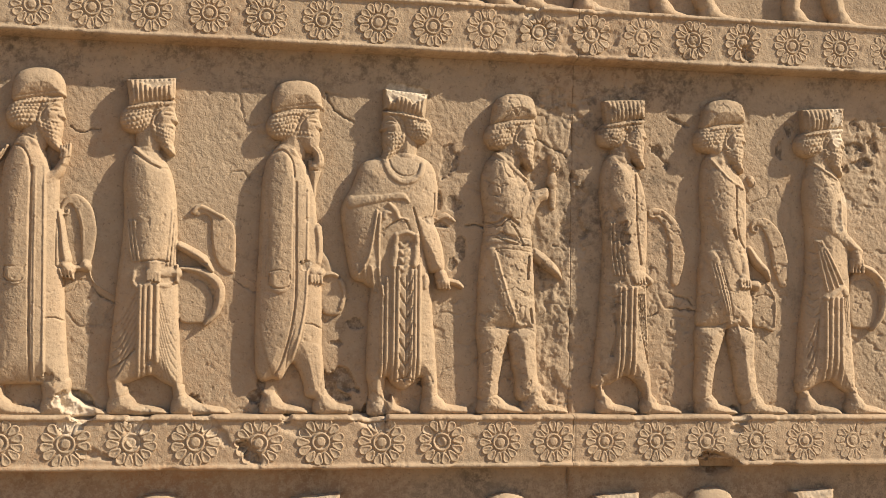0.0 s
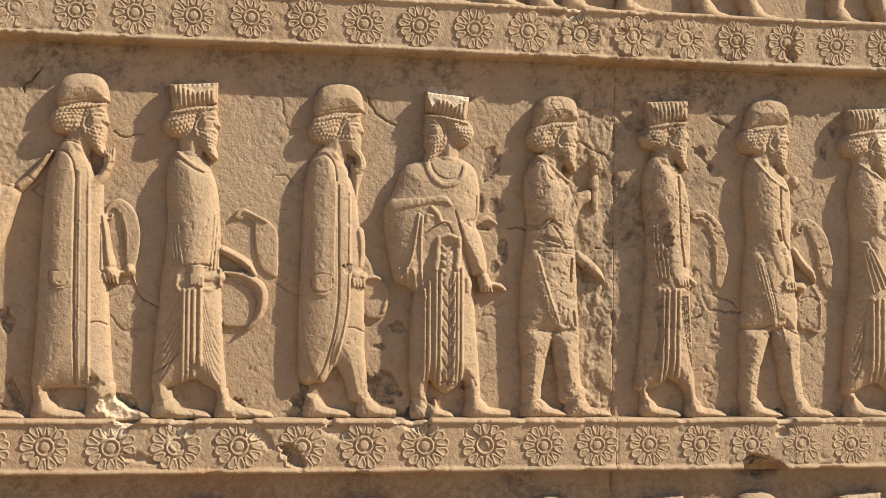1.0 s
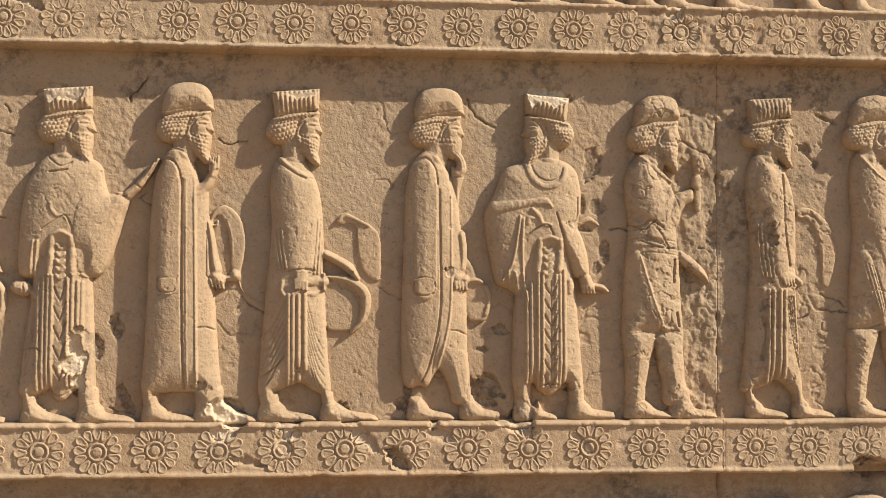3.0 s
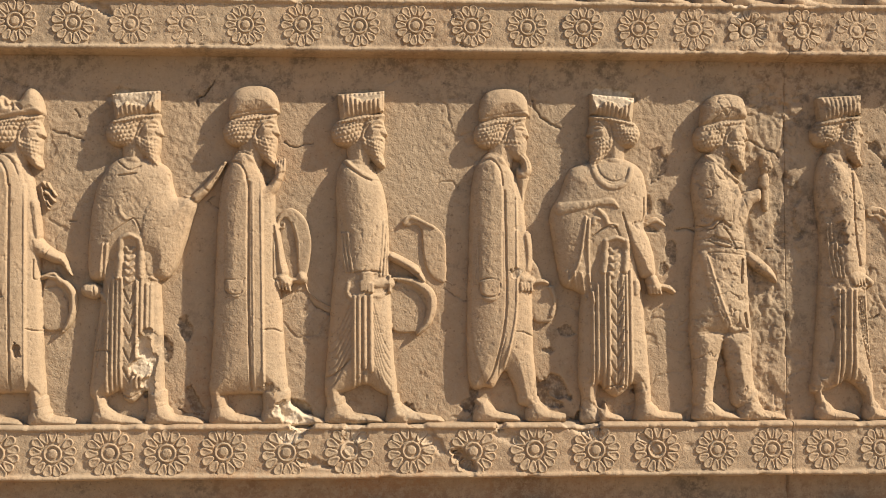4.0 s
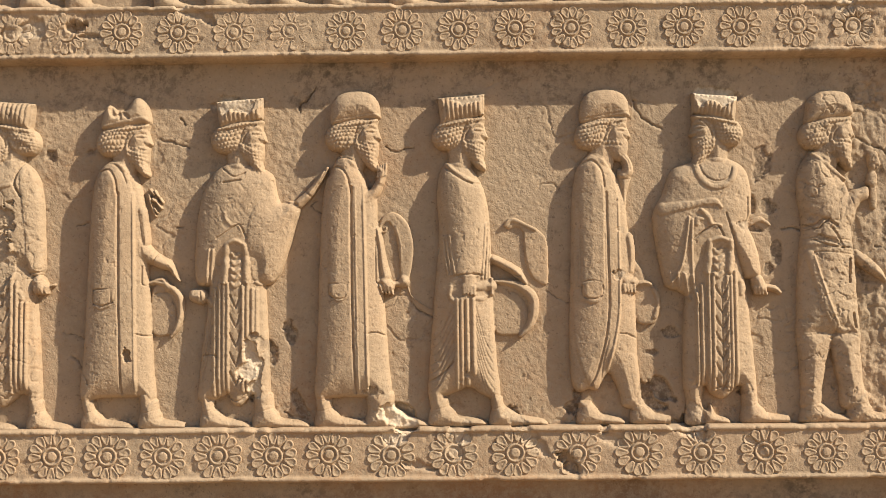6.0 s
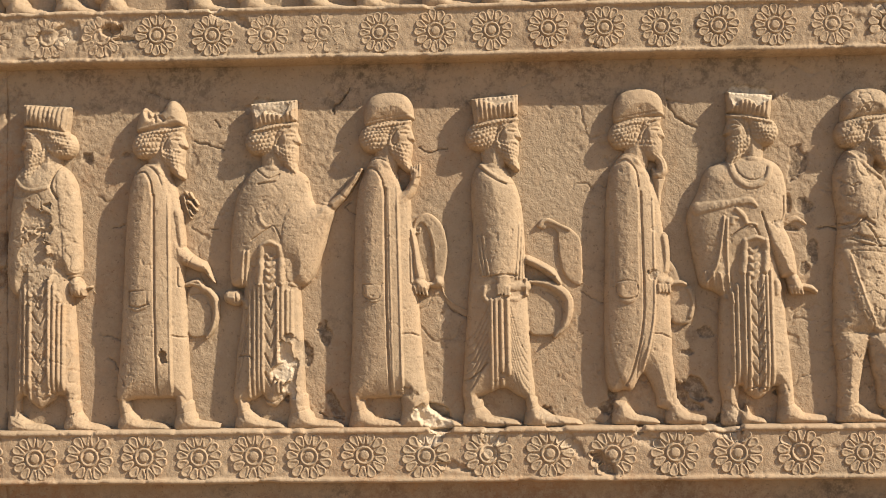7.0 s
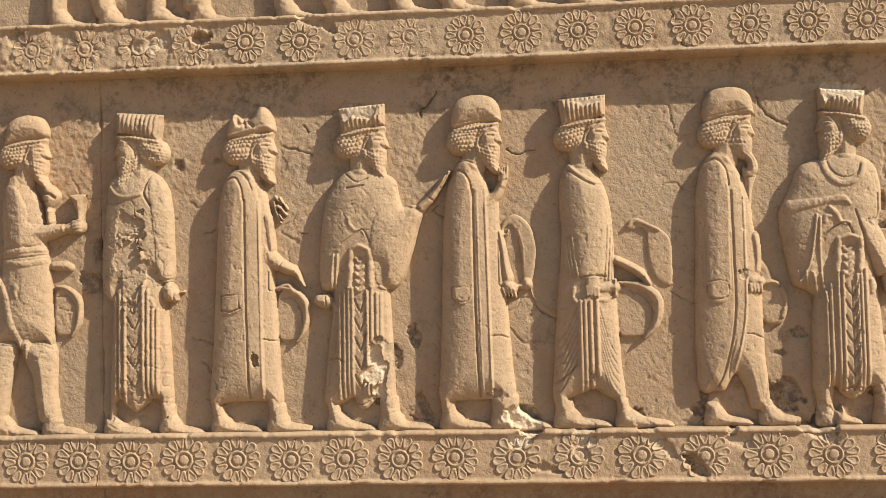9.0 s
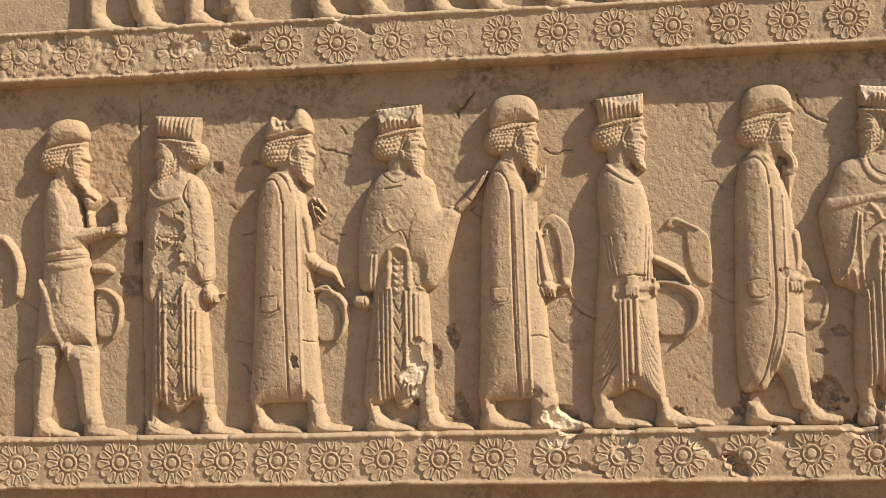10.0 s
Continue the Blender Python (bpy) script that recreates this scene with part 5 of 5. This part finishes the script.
def figure_g():
    R = Relief(1.338, 1.149, 0.001725, 0.001628, -75, 120, 560, wear=0.3, seed=9)
    R.solid([(-40, 454), (-50, 419), (-50, 359), (-46, 309), (-52, 249), (-54, 189), (-54, 151), (-25, 147), (0, 145), (26, 147), (44, 144), (42, 209), (38, 259), (32, 299), (32, 359), (28, 399), (10, 429), (-14, 449)], 34, 12, 38)
    R.solid([(-54, 149), (-55, 89), (-56, 17), (-30, 17), (-20, 79), (-4, 139), (0, 154)], 33, 13, 24)
    R.solid([(0, 149), (8, 89), (24, 17), (56, 17), (50, 79), (45, 149)], 34, 12, 36)
    R.over([(-34, 429), (0, 409), (10, 369), (12, 309), (20, 249), (6, 249), (-14, 299), (-38, 349), (-44, 399)], 6, 11)
    R.ridge([(-37, 444), (-24, 429), (-6, 411), (22, 395)], 2.6, 5)
    R.groove([(8, 399), (8, 349), (14, 309), (26, 289)], 1.8, 6)
    R.groove([(2, 321), (8, 305)], 3, 9)
    R.limb([(-34, 274), (-22, 229), (-10, 189), (0, 159)], [11, 12, 10, 7], 41, 26)
    for k in range(4):
        R.groove([(-34 + 6 * k, 265 - 4 * k), (-22 + 6 * k, 215 - 3 * k), (-9 + 4 * k, 170)], 1.3, 3)
    R.limb([(0, 155), (14, 159)], [6, 6], 40, 24)
    R.limb([(15, 154), (18, 129)], [4, 4], 36, 20)
    R.groove([(14, 157), (28, 147), (44, 139)], 1.8, 5)
    R.groove([(-52, 149), (-28, 149), (-5, 157)], 1.8, 5)
    R.limb([(14, 289), (24, 259), (26, 243)], [9, 9, 9], 40, 20)
    R.limb([(24, 237), (28, 229)], [11, 11], 43, 20)
    fingers(R, 16, 233, 4, 6, -0.5, (2, -14), 46, 3)
    R.limb([(38, 225), (50, 223)], [8, 10], 34, 12)
    R.limb([(36, 289), (52, 265), (68, 249), (76, 233)], [7, 9, 8, 3], 30, 10)
    R.solid([(42, 229), (70, 229), (86, 209), (90, 179), (86, 143), (68, 147), (46, 157)], 15, 7, 7)
    R.ridge([(72, 227), (86, 199), (86, 153)], 3, 5)
    R.groove([(50, 203), (66, 207), (84, 203)], 1.4, 3)
    shoe(R, -52, -12, 18, 22, 0, 40)
    shoe(R, 32, 72, 106, 22, 0, 46)
    head(R, 25, 510, "cap", s=0.92)
    R.limb([(-40, 467), (-26, 465)], [10, 10], 42, 16)
    bow_case(R, [(44, 329), (52, 337), (70, 333), (88, 305), (98, 259), (102, 229)], 7)
    R.limb([(40, 414), (44, 407)], [7, 8], 14, 5)
    return R.finish("relief_figure", "worn limestone relief of a man in smooth cap, tunic, trousers")


def figure_h():
    R = Relief(1.637, 1.148, 0.00177, 0.001655, -75, 125, 555, wear=0.22, seed=10)
    R.solid([(-19, 442), (-33, 425), (-39, 380), (-33, 330), (-31, 280), (-35, 210), (-41, 150), (-45, 90), (-47, 36), (-25, 38), (-5, 50), (15, 54), (31, 40), (57, 30), (55, 90), (50, 150), (47, 210), (45, 280), (42, 330), (40, 370), (31, 400), (13, 430)], 34, 12, 38)
    R.over([(-25, 430), (13, 418), (25, 380), (29, 330), (45, 300), (29, 300), (-5, 320), (-29, 330), (-35, 380)], 7, 12)
    R.ridge([(-23, 438), (-5, 424), (19, 410)], 2.6, 5)
    R.limb([(15, 322), (31, 308), (47, 294), (59, 284)], [13, 13, 11, 10], 42, 20)
    R.limb([(55, 282), (57, 265)], [13, 12], 42, 16)
    fingers(R, 47, 268, 4, 6, 0, (1, -24), 42, 3)
    for k in range(9):
        R.groove([(-34, 290 - 14 * k), (-24, 280 - 14 * k), (-16, 284 - 14 * k)], 1.3, 2.6)
    for k in range(4):
        R.ridge([(-20 + 3 * k, 300), (-12 + 7 * k, 260), (-2 + 10 * k, 214 + 4 * k)], 2.4, 6)
    R.limb([(-5, 200), (9, 206), (27, 222)], [6, 7, 6], 42, 22)
    R.limb([(31, 216), (35, 210)], [9, 9], 40, 20)
    for x, lo in ((1452, 682), (1461, 674), (1472, 672), (1482, 684)):
        R.ridge([(x - 1455, 200), (x - 1455, 730 - lo)], 3.4, 6.5, False)
    for k in range(4):
        R.groove([(-10 - 2 * k, 190 - 14 * k), (-20, 150 - 20 * k), (-32, 115 - 18 * k)], 1.4, 3)
        R.groove([(30 + 4 * k, 205), (34 + 4 * k, 170), (38 + 3 * k, 130)], 1.3, 3)
    shoe(R, -42, -5, 31, 16, 0, 38)
    shoe(R, 43, 80, 113, 18, 0, 44)
    head(R, 31, 501, "fluted", s=0.90)
    crescent(R, 49, 113, 146, 256, 26)
    R.limb([(63, 260), (85, 250), (103, 234)], [6, 8, 4], 34, 12)
    return R.finish("relief_figure", "limestone relief of a fluted-hat man reaching over a bow case")


def figure_w():
    R = Relief(-1.8795, 1.144, 0.001634, 0.001596, -128, 118, 575, wear=0.15, seed=11)
    R.solid([(-14, 454), (-28, 432), (-34, 382), (-32, 332), (-34, 292), (-42, 232), (-50, 172), (-52, 154), (-20, 160), (8, 156), (40, 160), (56, 154), (55, 212), (53, 272), (46, 324), (42, 372), (36, 407), (20, 437), (2, 454)], 34, 12, 36)
    R.solid([(-52, 160), (-55, 112), (-56, 22), (-32, 22), (-22, 72), (-12, 122), (-8, 160)], 33, 13, 24)
    R.solid([(0, 154), (18, 92), (30, 22), (62, 22), (60, 82), (57, 154)], 34, 12, 36)
    R.over([(-24, 432), (-2, 430), (16, 392), (18, 368), (40, 362), (40, 332), (0, 328), (-14, 352), (-26, 392)], 6, 10)
    R.limb([(-2, 348), (40, 350), (74, 356)], [19, 16, 10], 40, 16, 16)
    R.ridge([(78, 368), (80, 344)], 3, 5)
    R.limb([(84, 357), (103, 360)], [9, 13], 37, 14)
    fingers(R, 96, 368, 4, 0.5, -6, (12, 2), 41, 3)
    R.solid([(86, 415), (103, 417), (120, 415), (115, 400), (111, 384), (111, 368), (100, 368), (99, 384), (93, 400)], 33, 12, 9)
    R.ridge([(87, 413), (103, 415), (119, 413)], 2.6, 3)
    R.ridge([(-30, 316), (10, 320), (48, 322)], 5, 4)
    R.ridge([(-28, 300), (10, 296), (50, 302)], 5, 4)
    R.groove([(-32, 306), (10, 308), (50, 312)], 1.5, 4)
    R.limb([(-38, 272), (-26, 242), (-14, 192), (2, 154)], [5, 9, 9, 7], 41, 24)
    R.limb([(2, 154), (12, 156), (10, 132)], [8, 7, 4], 40, 22)
    R.limb([(-4, 257), (-4, 242)], [8, 7], 38, 24)
    R.groove([(-50, 152), (-30, 154), (-12, 152)], 1.4, 2.6)
    R.groove([(20, 156), (38, 154), (56, 146)], 1.4, 2.6)
    R.limb([(51, 392), (53, 370)], [7, 8], 30, 12)
    R.solid([(38, 446), (52, 438), (66, 426), (71, 414), (62, 398), (48, 392), (40, 408), (40, 428)], 34, 12, 12)
    R.groove([(44, 420), (54, 418), (62, 412)], 3, 9)
    R.groove([(42, 406), (52, 406)], 1.4, 4)
    R.ridge([(42, 392), (52, 388), (62, 390)], 2.6, 3)
    shoe(R, -56, -10, 28, 24, 0, 40)
    shoe(R, 36, 70, 108, 26, 0, 44)
    head(R, 49, 516, "cap", s=0.9)
    R.limb([(58, 292), (76, 292), (86, 288)], [9, 10, 7], 22, 8)
    crescent(R, 58, 104, 168, 256, 20)
    R.limb([(-118, 352), (-104, 348), (-88, 326), (-78, 292), (-82, 252)], [7, 8, 9, 10, 9], 20, 8)
    R.limb([(-82, 248), (-65, 232), (-48, 220)], [2, 1.6, 1.4], 5, 3)
    return R.finish("relief_figure", "limestone relief of a capped man in trousers lifting a cup")


def figure_x():
    R = Relief(-1.554, 1.142, 0.001634, 0.00158, -75, 138, 575, wear=0.26, seed=12)
    R.solid([(-34, 270), (-38, 210), (-42, 130), (-44, 54), (-26, 58), (-18, 48), (2, 36), (20, 48), (36, 58), (64, 44), (62, 130), (58, 210), (50, 270), (20, 300), (-20, 300)], 34, 12, 36)
    R.solid([(-34, 452), (-44, 430), (-50, 370), (-56, 310), (-54, 250), (-34, 230), (-14, 260), (30, 270), (50, 260), (70, 270), (70, 330), (68, 390), (62, 425), (48, 448), (20, 464), (-14, 458)], 36, 12, 38)
    R.over([(32, 440), (50, 444), (64, 420), (69, 350), (70, 270), (46, 266), (42, 330), (36, 390)], 6, 9)
    R.groove([(36, 456), (28, 440), (24, 418), (34, 398)], 2.2, 8)
    R.ridge([(-38, 432), (-26, 418), (-8, 413), (18, 418)], 3.6, 5)
    R.limb([(-20, 380), (-14, 365), (-2, 350), (12, 346)], [5, 6, 5, 4], 42, 26)
    for a, b, c in ((302, 300, 298), (326, 330, 330)):
        R.limb([(a - 310, 322), (b - 310, 290), (c - 310, 258)], [6, 7, 6], 45, 26)
    for x, top, lo in ((280, 530, 706), (288, 520, 708), (297, 515, 716), (330, 515, 708), (338, 520, 706), (346, 555, 702), (353, 555, 702)):
        R.ridge([(x - 310, 770 - top), (x - 311, 770 - lo)], 3.2, 7.5, False)
    for k in range(5):
        y = 236 - 34 * k
        R.groove([(-9, y), (0, y - 16), (4, y - 20), (10, y - 10), (15, y + 4)], 1.7, 4.6, False)
    R.limb([(32, 232), (36, 222)], [8, 7], 40, 22)
    R.limb([(62, 250), (66, 240)], [13, 13], 44, 18)
    fingers(R, 56, 242, 4, 6, 0, (1, -12), 46, 3.2)
    R.limb([(74, 242), (86, 246)], [5, 3], 28, 10)
    R.limb([(86, 240), (100, 228), (128, 214)], [1.8, 1.8, 1.6], 5, 4)
    R.groove([(46, 266), (70, 268)], 1.8, 5)
    shoe(R, -54, -14, 24, 14, 0, 26)
    R.limb([(-38, 70), (-42, 20)], [7, 7], 20, 8)
    shoe(R, 42, 82, 118, 24, 0, 50)
    head(R, -28, 524, "fluted", f=-1, s=0.96, eye=False)
    return R.finish("relief_figure", "eroded limestone relief of a fluted-hat man looking behind him")


figures = {k: make() for k, make in zip("abcdyzefghwx", (figure_a, figure_b, figure_c, figure_d, figure_y, figure_z, figure_e, figure_f, figure_g, figure_h, figure_w, figure_x))}


# ---- the registers above and below ----
CARVE[0] = 0.0042
spare = {"a": figure_a(), "b": figure_b(), "e": figure_e(), "g": figure_g()}


def walker(kind, x, level, size, label):
    """A figure of the same procession in another register."""
    place = pose(x, 0.0, BAND_Z[level] + 0.073) @ Matrix.Diagonal((size, 1, size, 1))
    if kind in spare:
        ob = spare.pop(kind)
        first[kind] = ob
        ob.matrix_basis = place
    else:
        ob = copy_thing(first[kind], place)
        ob.matrix_basis = place
    return tagged(ob, label)


first = {}
for kind, x in (("g", -1.70), ("e", -1.43), ("g", -1.05), ("g", -0.73), ("b", -0.40), ("e", -0.08), ("b", 0.25), ("e", 0.57), ("b", 0.80), ("g", 1.19), ("g", 1.60)):
    walker(kind, x, 2, 1.0, "tan limestone relief of a walking man above the band")
for kind, x, size in (("a", -0.27, 1.03), ("b", 0.16, 1.04), ("a", 0.675, 1.02), ("b", 1.01, 1.035), ("a", 1.28, 1.03), ("b", 1.605, 1.04)):
    walker(kind, x, 0, size, "tan limestone relief of a walking man below the band")
